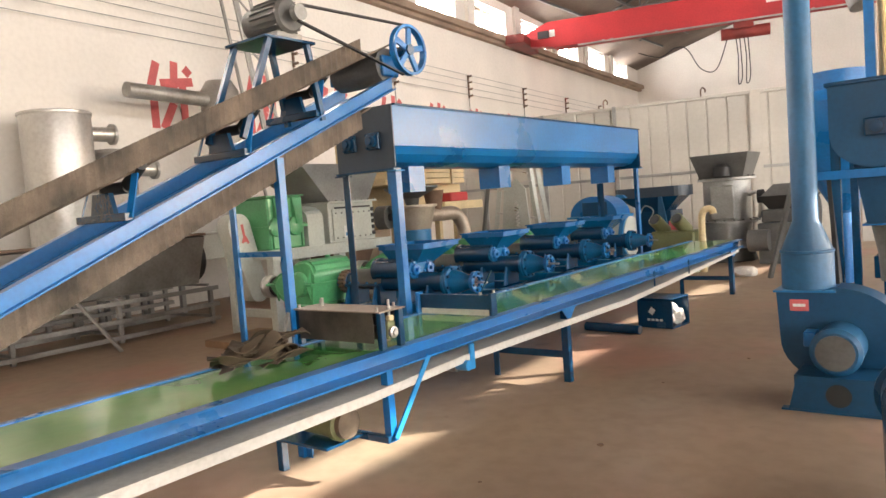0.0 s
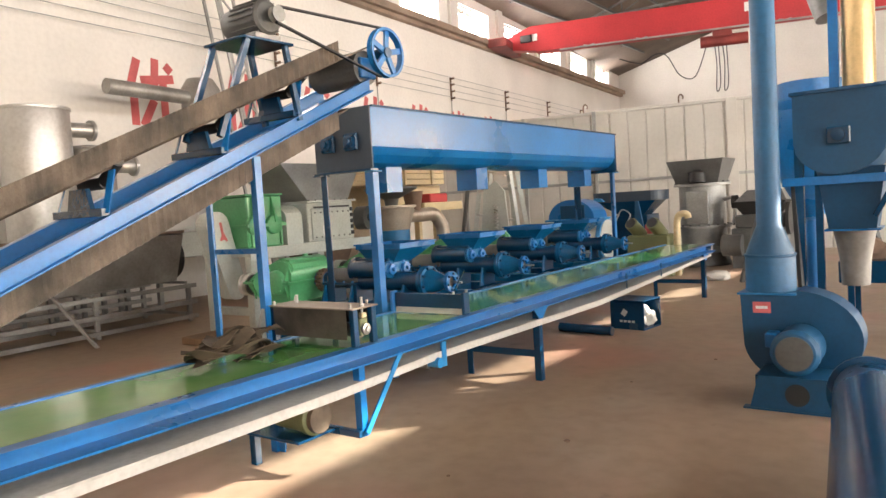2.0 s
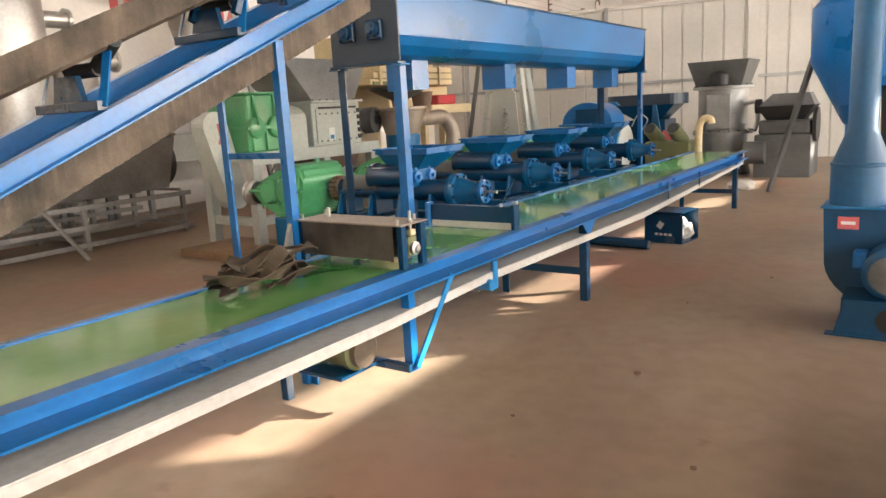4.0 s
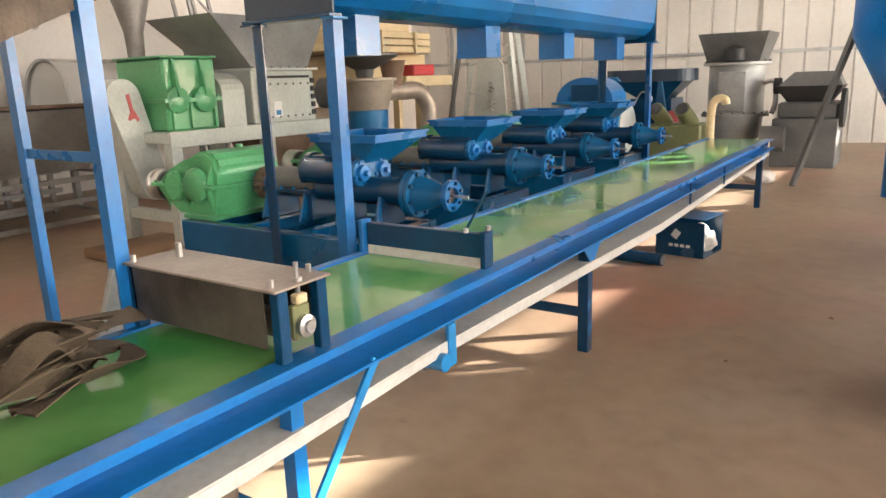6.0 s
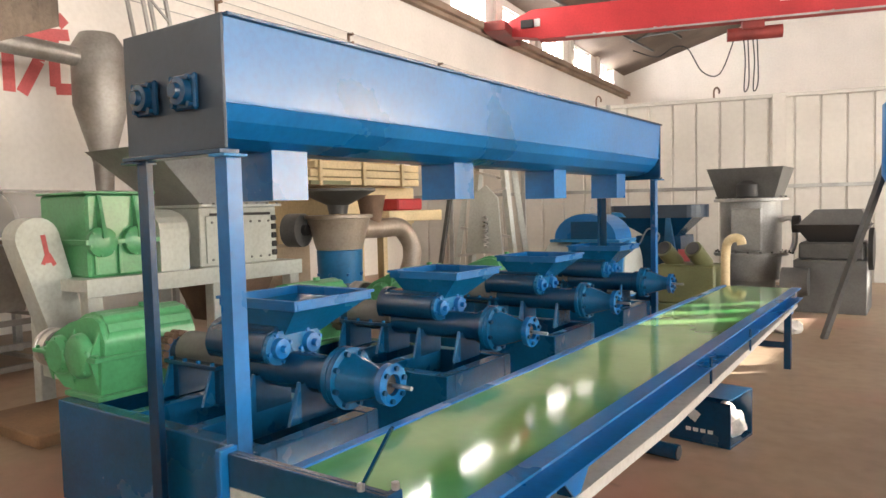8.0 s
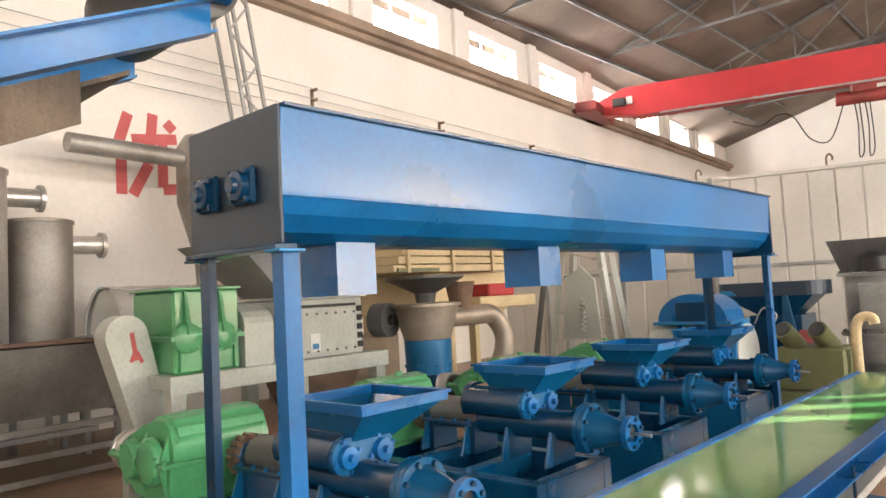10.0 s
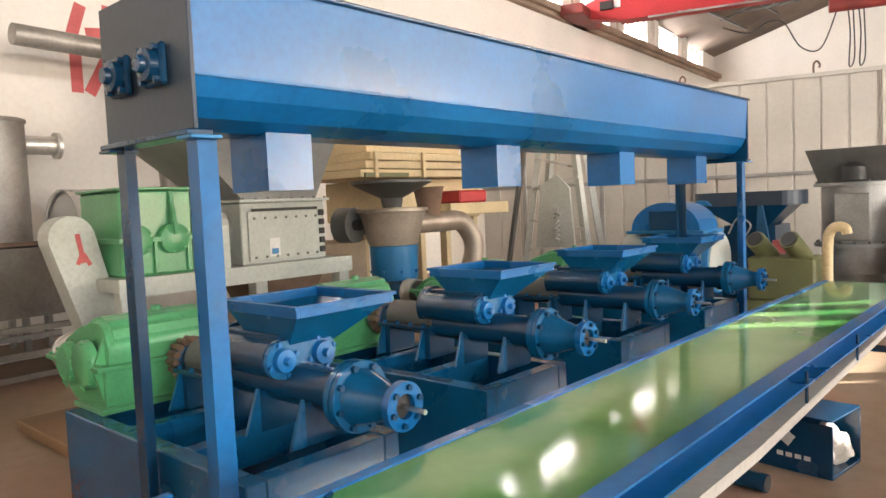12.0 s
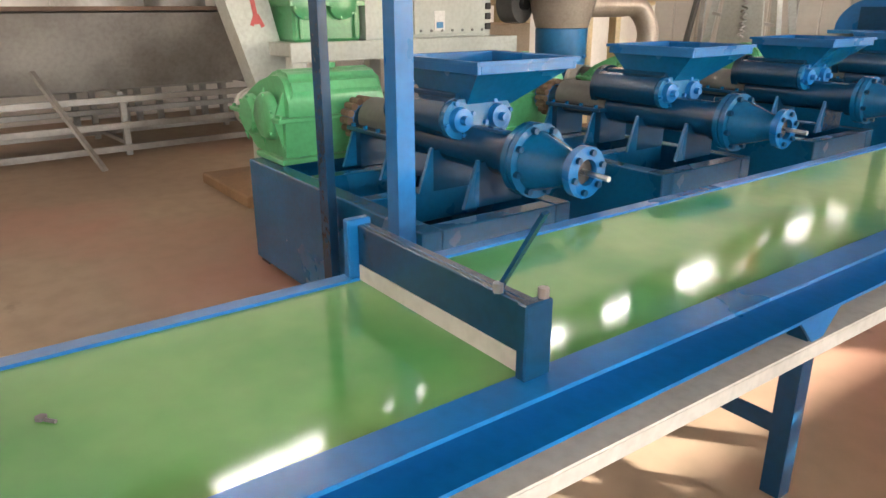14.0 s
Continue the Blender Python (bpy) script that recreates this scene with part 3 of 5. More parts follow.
bolt_set([(-0.25, 0.03, 0.219)], (0, 0, 1), 0.012, 0.05, STEEL, cover)
part("deflector_plate", prism([(-0.1, -0.02), (-0.22, -0.02), (-0.14, 0.2), (-0.11, 0.2)], "x", -0.4, -0.372), MIDGREY, cover, smooth=False)

# heap of webbing straps lying on the belt
heap = thing("strap_heap", (-3.06, 1.72, BZ), 15, "heap of crumpled olive brown webbing straps", "straps")
rng = random.Random(5)


def ribbon(points, w):
    bm = bmesh.new()
    prev = None
    pts = [Vector(p) for p in points]
    n = len(pts)
    fine = []
    for i in range(n - 1):
        p0, p1, p2, p3 = pts[max(i - 1, 0)], pts[i], pts[i + 1], pts[min(i + 2, n - 1)]
        for k in range(7):
            t = k / 7
            fine.append(0.5 * ((2 * p1) + (p2 - p0) * t + (2 * p0 - 5 * p1 + 4 * p2 - p3) * t * t + (3 * p1 - p0 - 3 * p2 + p3) * t ** 3))
    for i, p in enumerate(fine):
        d = (fine[min(i + 1, len(fine) - 1)] - fine[max(i - 1, 0)]).normalized()
        tilt = 0.9 * math.sin(i * 0.21 + w * 40)
        s = d.cross(Vector((math.sin(tilt) * 0.7, 0.2, math.cos(tilt)))).normalized() * w / 2
        up = s.cross(d).normalized() * 0.004
        zmin = 0.004
        row = [bm.verts.new(Vector((q.x, q.y, max(zmin + (0.004 if j > 1 else 0), q.z)))) for j, q in enumerate((p - s, p + s, p + s + up, p - s + up))]
        if prev:
            for k in range(4):
                bm.faces.new((prev[k], prev[(k + 1) % 4], row[(k + 1) % 4], row[k]))
        prev = row
    return bm


for k in range(11):
    cx, cy = rng.uniform(-0.06, 0.06), rng.uniform(-0.18, 0.2)
    a0 = rng.uniform(0, 6.28)
    pts = []
    for j in range(6):
        a = a0 + j * rng.uniform(0.7, 1.1)
        pts.append((cx + 0.13 * math.cos(a), cy + 0.24 * math.sin(a) * rng.uniform(0.7, 1.25), 0.02 + 0.016 * k * rng.uniform(0.2, 1.1) + rng.uniform(0, 0.04)))
    part("strap", ribbon(pts, rng.uniform(0.045, 0.075)), STRAP, heap)

# gate bar across the belt
gate = thing("gate_bar", (-2.975, 3.37, BZ + 0.016), 0, "dark blue scraper gate across the green belt", "gate bar")
part("plate", box(-0.32, 0.32, -0.008, 0.008, 0.012, 0.135, 0.003), NAVY, gate, smooth=False)
part("plate_flange", box(-0.32, 0.32, 0.0085, 0.03, 0.125, 0.135, 0.002), NAVY, gate, smooth=False)
for x in (-0.335, 0.335):
    part("upright", box(x - 0.014, x + 0.014, -0.035, 0.035, -0.01, 0.15, 0.004), NAVY if x > 0 else BLUE, gate, smooth=False)
part("wiper_strip", box(-0.31, 0.31, -0.012, -0.0085, -0.012, 0.03, 0.0), BELTBACK, gate, smooth=False)
part("lever", bar((0.22, 0.0, 0.12), (0.32, 0.03, 0.31), 0.022, 0.008), NAVY, gate, smooth=False)
bolt_set([(0.24, -0.01, 0.136), (0.335, 0.02, 0.15)], (0, 0, 1), 0.011, 0.02, STEEL, gate)

# ---- overhead screw feeder on four posts ----
FX0, FX1, FY0, FY1 = -4.53, -3.84, 3.83, 9.38
fd = thing("screw_feeder", (-4.18, FY0, 0), 0, "long blue steel trough screw feeder on tall posts", "screw feeder")
FO = Vector((4.18, -FY0, 0))


def fpart(name, bm, mat, parent=fd, label="", smooth=False):
    bmesh.ops.translate(bm, verts=bm.verts, vec=FO)
    return part(name, bm, mat, parent, label, smooth)


fx, hw = -4.185, 0.31
section = [(fx + hw + 0.035, 2.42), (fx + hw + 0.015, 2.08), (fx + hw - 0.02, 2.01), (fx + hw - 0.09, 1.945), (fx + 0.1, 1.91), (fx - 0.1, 1.91), (fx - hw + 0.09, 1.945), (fx - hw + 0.02, 2.01), (fx - hw - 0.015, 2.08), (fx - hw - 0.035, 2.42)]
fpart("trough", prism(section, "y", FY0 + 0.02, FY1 - 0.02), BLUE)
fpart("cover_plate", box(FX0 - 0.02, FX1 + 0.025, FY0 + 0.02, FY1 - 0.02, 2.4205, 2.436, 0.002), NAVY)
fpart("fold_strip", box(fx + hw + 0.012, fx + hw + 0.022, FY0 + 0.02, FY1 - 0.02, 2.078, 2.09, 0), BLUE)
for y, s in ((FY0, 1), (FY1, -1)):
    # near plate faces away from the windows; SLATE holds that shade as colour
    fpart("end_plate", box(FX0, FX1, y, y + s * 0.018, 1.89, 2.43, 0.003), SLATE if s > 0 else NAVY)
    fpart("end_flange", box(FX0 - 0.005, FX1 + 0.005, y - s * 0.03, y + s * 0.07, 1.868, 1.888, 0.003), NAVY)
for x in (-4.34, -4.06):
    b = fpart("bearing_block", box(x - 0.075, x + 0.075, FY0 - 0.03, FY0 - 0.001, 2.06, 2.21, 0.02), NAVY)
    fpart("bearing_housing", lathe([(0.06, 0), (0.058, -0.03), (0.035, -0.035), (0.03, -0.055)], (x, FY0 - 0.03, 2.135), "y", 18), NAVY, b, smooth=True)
    bolt_set([Vector(p) + FO for p in [(x - 0.055, FY0 - 0.03, 2.08), (x + 0.055, FY0 - 0.03, 2.08), (x - 0.055, FY0 - 0.03, 2.19), (x + 0.055, FY0 - 0.03, 2.19)]], (0, -1, 0), 0.012, 0.02, NAVY, b)
fpart("drive_housing", lathe([(0.1, 0), (0.095, 0.14), (0.05, 0.16)], (-4.0, FY1, 2.08), "y", 18), BLUE, smooth=True)
fpart("shaft_end", lathe([(0.05, 0), (0.05, 0.1), (0.03, 0.12)], (-4.0, FY1 + 0.16, 2.1), "y", 12), DARKGREY, smooth=True)
for y in (4.38, 5.93, 7.4, 8.8):
    fpart("outlet_chute", frustum((-4.19, y, 1.68), (0.27, 0.23), (-4.19, y, 1.93), (0.27, 0.23)), BLUE)
# near posts and caps in lighter blues, far ones navy: light side painted in
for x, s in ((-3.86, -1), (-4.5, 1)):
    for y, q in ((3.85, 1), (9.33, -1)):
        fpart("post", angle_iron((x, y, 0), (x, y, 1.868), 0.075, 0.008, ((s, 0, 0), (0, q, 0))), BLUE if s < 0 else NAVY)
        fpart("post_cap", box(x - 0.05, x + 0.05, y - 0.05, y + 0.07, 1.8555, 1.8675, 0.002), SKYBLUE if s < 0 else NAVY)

# ---- charcoal extruders ----
ex = thing("briquette_extruder", (-4.6, 4.32, 0), 0, "dark blue screw briquette extruder with green gearbox", "extruder", "row of extruders")
# local x toward the belt; local y along the row
b0, b1, bw = -0.92, 0.78, 0.39
frame_bm = bmesh.new()
for y in (-bw, bw - 0.09):
    box(b0, b1, y, y + 0.09, 0.03, 0.6, 0.006, frame_bm)
for x in (b0, -0.35, 0.16, b1 - 0.09):
    box(x + (0.001 if x > b0 else 0), x + 0.089, -bw + 0.091, bw - 0.091, 0.05 if x in (b0, b1 - 0.09) else 0.45, 0.598, 0.004, frame_bm)
base = part("base_frame", frame_bm, EXBLUE, ex, "deep dark blue welded base", smooth=False)
for x in (b0 + 0.06, b1 - 0.08):
    for y in (-bw + 0.02, bw - 0.08):
        part("foot", box(x - 0.05, x + 0.05, y, y + 0.06, 0, 0.0295, 0.002), NAVY, base, smooth=False)
AX, AZ = 0.13, 0.82
part("barrel", lathe([(0.05, -0.6), (0.085, -0.59), (0.085, -0.05), (0.095, -0.04), (0.095, 0.7), (0.11, 0.71), (0.11, 0.8)], (0, AX, AZ), "x", 24), NAVY, ex, "glossy dark blue screw barrel")
part("bearing_cap", lathe([(0.03, 0), (0.105, 0.01), (0.105, 0.42), (0.03, 0.43)], (-0.42, AX, AZ + 0.025), "x", 24), DARKGREY, ex, "grey steel bearing housing cap")
part("bearing_seat", box(-0.44, 0.02, AX - 0.16, AX + 0.16, 0.79, 0.815, 0.004), NAVY, ex, smooth=False)
flange = part("flange", lathe([(0.1, 0), (0.15, 0.001), (0.15, 0.03), (0.1, 0.031)], (0.775, AX, AZ), "x", 28), EXBLUE, ex)
flange2 = part("flange", lathe([(0.1, 0), (0.15, 0.001), (0.15, 0.03), (0.1, 0.031)], (0.81, AX, AZ), "x", 28), EXBLUE, ex)
bolt_set(circle_points((0.84, AX, AZ), 0.13, 8), (1, 0, 0), 0.014, 0.022, NAVY, flange2)
part("die_cone", lathe([(0.1, 0), (0.12, 0.002), (0.08, 0.13), (0.066, 0.17), (0.066, 0.225)], (0.842, AX, AZ), "x", 28), EXBLUE, ex)
noz = bmesh.new()
lathe([(0.05, 0.0), (0.098, 0.001), (0.098, 0.035), (0.05, 0.036), (0.05, 0.0)], (1.06, AX, AZ), "x", 28, noz)
noz = part("nozzle_flange", noz, BLUE, ex)
part("nozzle_bore", lathe([(0.02, 0), (0.049, 0.001), (0.049, 0.006), (0.02, 0.007)], (1.065, AX, AZ), "x", 20), BLACK, noz)
bolt_set(circle_points((1.097, AX, AZ), 0.075, 6), (1, 0, 0), 0.013, 0.014, NAVY, noz)
part("mandrel", tube((1.05, AX, AZ), (1.2, AX, AZ - 0.005), 0.011, seg=8), STEEL, ex)
for x0, x1, tilt in ((-0.43, -0.37, 0.02), (-0.06, 0.0, 0.02), (0.27, 0.285, 0.03), (0.6, 0.615, 0.04)):
    part("bracket", prism([(x0, 0.79), (x1, 0.79), (x1, 0.601), (x0 - tilt * 0.5, 0.601)], "y", AX - 0.12, AX + 0.12), NAVY, ex, smooth=False)
    part("gusset", prism([(AX - 0.121, 0.8), (AX - 0.13, 0.8), (AX - 0.2, 0.601), (AX - 0.121, 0.601)], "x", x0, x0 + 0.018), EXBLUE, ex, smooth=False)
bolt_set([(x, AX - 0.15 + 0.0 * x, 0.815) for x in (-0.38, -0.26, -0.14, -0.02)], (0, 0, 1), 0.013, 0.018, EXBLUE, ex)
# feed box with two feed rollers below the hopper
part("feed_roller_case", lathe([(0.03, -0.01), (0.088, 0), (0.088, 0.44), (0.03, 0.45)], (-0.02, AX - 0.1, 0.945), "x", 24), NAVY, ex, "glossy dark blue feed roller casing")
part("feed_roller_case", lathe([(0.03, -0.01), (0.088, 0), (0.088, 0.44), (0.03, 0.45)], (-0.02, AX + 0.11, 0.945), "x", 24), NAVY, ex, "glossy dark blue feed roller casing")
part("feed_box", box(0.0, 0.42, AX - 0.1, AX + 0.11, 0.86, 1.05, 0.006), NAVY, ex, smooth=False)
face = part("feed_end_plate", prism([(AX + 0.105 * k + 0.005 + 0.085 * math.cos(a), 0.945 + 0.085 * math.sin(a)) for k, a0 in ((-1, 90), (1, -90)) for a in (math.radians(a0 + 22.5 * q) for q in range(9))], "x", 0.425, 0.45), EXBLUE, ex, smooth=False)
for y in (AX - 0.1, AX + 0.11):
    part("bearing_hub", lathe([(0.055, 0), (0.05, 0.03), (0.02, 0.032), (0.018, 0.06)], (0.45, y, 0.945), "x", 18), BLUE, face)
    bolt_set(circle_points((0.45, y, 0.945), 0.072, 4), (1, 0, 0), 0.011, 0.016, BLUE, face)
part("chain_guard", lathe([(0.03, 0), (0.13, 0.002), (0.13, 0.05), (0.03, 0.052)], (-0.1, AX, 0.93), "x", 24), NAVY, ex)
HX, HY = 0.315, AX + 0.155
hop = part("hopper", frustum((HX - 0.02, HY - 0.08, 0.99), (0.28, 0.26), (HX, HY, 1.145), (0.54, 0.53), open_top=True), EXBLUE, ex, "blue square feed hopper", smooth=False)
part("hopper_throat", box(HX - 0.17, HX + 0.1, AX - 0.09, AX + 0.16, 0.95, 1.02, 0.01), NAVY, hop, smooth=False)
rim = bmesh.new()
for a, b_, c, d in ((-0.285, 0.285, -0.28, -0.262), (-0.285, 0.285, 0.262, 0.28), (-0.285, -0.267, -0.2615, 0.2615), (0.267, 0.285, -0.2615, 0.2615)):
    box(HX + a, HX + b_, HY + c, HY + d, 1.14, 1.19, 0.002, rim)
part("hopper_rim", rim, BLUE, hop, smooth=False)
lip = bmesh.new()
for a, b_, c, d in ((-0.298, 0.298, -0.293, -0.281), (-0.298, 0.298, 0.281, 0.293), (-0.298, -0.286, -0.2805, 0.2805), (0.286, 0.298, -0.2805, 0.2805)):
    box(HX + a, HX + b_, HY + c, HY + d, 1.176, 1.192, 0.001, lip)
part("hopper_lip", lip, BLUE, hop, smooth=False)
# gearbox, coupling and pulley
G0, G1 = -0.33, 0.42
upper = prism([(-1.31, 0.846), (-0.64, 0.846), (-0.62, 0.95), (-0.66, 1.05), (-0.74, 1.085), (-0.84, 1.08), (-1.0, 1.01), (-1.18, 0.935), (-1.29, 0.88)], "y", G0 + 0.07, G1 - 0.1)
bmesh.ops.bevel(upper, geom=[e for e in upper.edges if e.calc_length() > 0.02 and min(e.verts[0].co.z, e.verts[1].co.z) > 0.86], offset=0.03, segments=3, affect="EDGES")
gear = part("gearbox", upper, GREEN, ex, "green cast gearbox housing")
lower = prism([(-1.31, 0.82), (-1.24, 0.74), (-1.06, 0.63), (-0.66, 0.63), (-0.64, 0.82)], "y", G0 + 0.05, G1 - 0.11)
part("lower_case", lower, GREEN, gear, smooth=False)
part("gearbox_flange", box(-1.32, -0.615, G0 + 0.0, G1 - 0.03, 0.821, 0.845, 0.004), GREEN, gear, smooth=False)
part("gearbox_foot", box(-0.98, -0.62, G0 + 0.01, G1 - 0.06, 0.6005, 0.6295, 0.004), GREEN, gear, smooth=False)
for x, z, r in ((-1.05, 0.825, 0.1), (-0.82, 0.84, 0.115)):
    cov = part("bearing_cover", lathe([(0.02, 0), (r + 0.015, -0.001), (r + 0.012, -0.03), (r, -0.045), (r * 0.9, -0.052), (0.02, -0.052)], (x, G0 + 0.045, z), "y", 28), GREEN, gear)
    bolt_set(circle_points((x, G0 + 0.005, z), r + 0.004, 6, "y"), (0, -1, 0), 0.009, 0.012, GREEN, cov)
for x in (-1.18, -0.945, -0.69):
    part("rib", prism([(G0 + 0.005, 0.82), (G0 + 0.049, 0.82), (G0 + 0.049, 0.66)], "x", x - 0.012, x + 0.012), GREEN, gear, smooth=False)
for x in (-0.95, -0.69):
    part("rib", prism([(G0 + 0.01, 0.846), (G0 + 0.069, 0.846), (G0 + 0.069, 0.98)], "x", x - 0.01, x + 0.01), GREEN, gear, smooth=False)
bolt_set([(x, G0 + 0.02, 0.845) for x in (-1.29, -1.19, -0.93, -0.67, -0.635)], (0, 0, 1), 0.012, 0.016, GREEN, gear)
part("top_cover", prism([(-1.17, 0.944), (-0.9, 1.056), (-0.905, 1.069), (-1.175, 0.957)], "y", -0.14, 0.22), GREEN, gear, smooth=False)
part("filler_plug", tube((-0.74, 0.05, 1.085), (-0.74, 0.05, 1.11), 0.028, seg=10), GREEN, gear)
part("red_mark", prism([(-1.06, 1.006), (-1.0, 1.031), (-1.001, 1.034), (-1.061, 1.009)], "y", -0.11, -0.04), RED, gear, "small red paint mark", smooth=False)
coup = bmesh.new()
for k in range(16):
    a = 2 * math.pi * k / 16
    for off in (-0.56, -0.515):
        c = Vector((off, AX + 0.105 * math.cos(a), AZ + 0.105 * math.sin(a)))
        tube(c - Vector((0.02, 0, 0)), c + Vector((0.02, 0, 0)), 0.02, seg=8, bm=coup)
part("chain_coupling", coup, RUST, ex, "rusty roller chain coupling")
part("coupling_hub", lathe([(0.05, 0), (0.09, 0.001), (0.09, 0.13), (0.075, 0.14), (0.07, 0.19), (0.05, 0.2)], (-0.625, AX, AZ), "x", 20), BLUE, ex)
part("pulley", lathe([(0.04, 0), (0.125, 0.002), (0.125, 0.03), (0.115, 0.036), (0.125, 0.044), (0.115, 0.06), (0.125, 0.068), (0.125, 0.13), (0.04, 0.132)], (-1.55, -0.1, 0.79), "x", 24), STEEL, ex, "bright steel drive pulley")
part("pulley_shaft", tube((-1.418, -0.1, 0.79), (-1.301, -0.1, 0.79), 0.11, seg=22), BLACK, ex, "black rubber pulley hub")
for k in range(1, 4):
    copy_thing(ex, pose(-4.66 - 0.01 * k, 4.32 + 1.505 * k, 0))

# ---- inclined conveyor that feeds the trough ----
SL = 0.44
inc = thing("inclined_belt_conveyor", (-4.2, 2.6, 0), 0, "blue framed inclined belt conveyor with dusty brown belt", "conveyor")
_c0 = Matrix.Translation((0.17, -0.8, 1.527))
inc.matrix_world = _c0 @ Matrix.Scale(0.86, 4) @ _c0.inverted() @ Matrix.Translation((-4.2, 2.6, 0))
IO = Vector((4.2, -2.6, 0))


def ipart(name, bm, mat, parent=inc, label="", smooth=False):
    bmesh.ops.translate(bm, verts=bm.verts, vec=IO)
    return part(name, bm, mat, parent, label, smooth)


def iz(y):
    return 1.22 + SL * (y - 0.76)


for x, s in ((-3.88, -1), (-4.52, 1)):
    rail = bmesh.new()
    ring = ((0.06, 0.06), (-0.012, 0.06), (-0.012, 0.05), (0.03, 0.048), (0.03, -0.048), (-0.012, -0.05), (-0.012, -0.06), (0.06, -0.06), (0.06, -0.05), (0.04, -0.048), (0.04, 0.048), (0.06, 0.05))
    ends = [[rail.verts.new((x + s * a, y, iz(y) + b)) for a, b in ring] for y in (-2.0, 3.95)]
    for k in range(12):
        rail.faces.new((ends[0][k], ends[0][(k + 1) % 12], ends[1][(k + 1) % 12], ends[1][k]))
    rail.faces.new(ends[0])
    rail.faces.new(list(reversed(ends[1])))
    ipart("side_rail", rail, BLUE, label="blue channel side rail")
# carrying belt: a trough of three strips
carry = bmesh.new()
for y0, y1 in ((-2.0, 3.9),):
    prof = [(-4.56, 0.45), (-4.36, 0.3), (-4.04, 0.3), (-3.84, 0.45), (-3.84, 0.465), (-4.05, 0.315), (-4.35, 0.315), (-4.56, 0.465)]
    a = [carry.verts.new((x, y0, iz(y0) + z)) for x, z in prof]
    b = [carry.verts.new((x, y1, iz(y1) + (z if abs(x + 4.2) < 0.2 else z - 0.12))) for x, z in prof]
    for k in range(8):
        carry.faces.new((a[k], a[(k + 1) % 8], b[(k + 1) % 8], b[k]))
    carry.faces.new(a)
    carry.faces.new(list(reversed(b)))
ipart("carrying_belt", carry, DIRTYBELT, label="dusty brown troughed rubber belt")
def sidewall(x, y0, y1, low, high):
    """The corrugated rubber edge of the belt: a wavy strip with thickness."""
    bm = bmesh.new()
    n = int((y1 - y0) / 0.028)
    prev = None
    for k in range(n + 1):
        y = y0 + (y1 - y0) * k / n
        w = 0.006 * (1 if k % 2 else -1)
        row = [bm.verts.new((x + w + d, y, iz(y) + h)) for d, h in ((0, low), (0.01, low), (0.01, high), (0, high))]
        if prev:
            for q in range(4):
                bm.faces.new((prev[q], prev[(q + 1) % 4], row[(q + 1) % 4], row[q]))
        prev = row
    return bm


ipart("belt_sidewall", sidewall(-3.83, -2.0, 3.5, 0.35, 0.5), DIRTYBELT, label="wavy rubber belt edge")
ipart("belt_sidewall", sidewall(-3.93, -2.0, 3.55, -0.23, -0.075), DIRTYBELT, label="wavy rubber belt edge")
ipart("return_belt", prism([(-2.0, iz(-2.0) - 0.2), (3.7, iz(3.7) - 0.12), (3.7, iz(3.7) - 0.105), (-2.0, iz(-2.0) - 0.18)], "x", -4.45, -3.95), DIRTYBELT)
for y in (-1.2, 0.3, 1.45, 2.35, 3.05):
    z = iz(y)
    st = ipart("idler_stand", box(-4.5, -3.9, y - 0.03, y + 0.03, z + 0.062, z + 0.11, 0.003), NAVY)
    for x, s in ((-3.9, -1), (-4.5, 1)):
        # far arm takes the darker blue, its shade put into the colour
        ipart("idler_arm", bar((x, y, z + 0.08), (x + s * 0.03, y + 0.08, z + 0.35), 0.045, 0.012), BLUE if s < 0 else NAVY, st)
        ipart("idler_roller", tube((x + s * 0.0, y + 0.1, z + 0.39), (x + s * 0.19, y + 0.1, z + 0.27), 0.038, seg=14), BLACK, st, smooth=True)
        ipart("roller_cap", tube((x - s * 0.012, y + 0.1, z + 0.398), (x, y + 0.1, z + 0.39), 0.036, seg=14), STEEL, st, smooth=True)
    ipart("idler_roller", tube((-4.34, y + 0.1, z + 0.27), (-4.06, y + 0.1, z + 0.27), 0.038, seg=14), BLACK, st, smooth=True)
    ipart("idler_web", prism([(-4.34, z + 0.11), (-4.06, z + 0.11), (-4.1, z + 0.24), (-4.3, z + 0.24)], "y", y - 0.01, y + 0.02), NAVY, st)
ipart("head_drum", tube((-4.48, 3.92, iz(3.92) + 0.16), (-3.92, 3.92, iz(3.92) + 0.16), 0.15, seg=26), DARKGREY, smooth=True)
for x in (-4.52, -3.9):
    ipart("drum_bearing", box(x - 0.02, x + 0.02, 3.82, 4.02, iz(3.92) + 0.065, iz(3.92) + 0.24, 0.01), BLUE)
# large sheave, belt and motor
sc = Vector((-3.77, 4.0, 2.88))
sh = bmesh.new()
ring = []
for r, h in ((0.19, 0), (0.215, 0), (0.205, 0.03), (0.215, 0.06), (0.19, 0.06)):
    ring.append([sh.verts.new((sc.x + h, sc.y + r * math.cos(a), sc.z + r * math.sin(a))) for a in (2 * math.pi * k / 32 for k in range(32))])
for a, b in zip(ring, ring[1:] + ring[:1]):
    for k in range(32):
        sh.faces.new((a[k], a[(k + 1) % 32], b[(k + 1) % 32], b[k]))
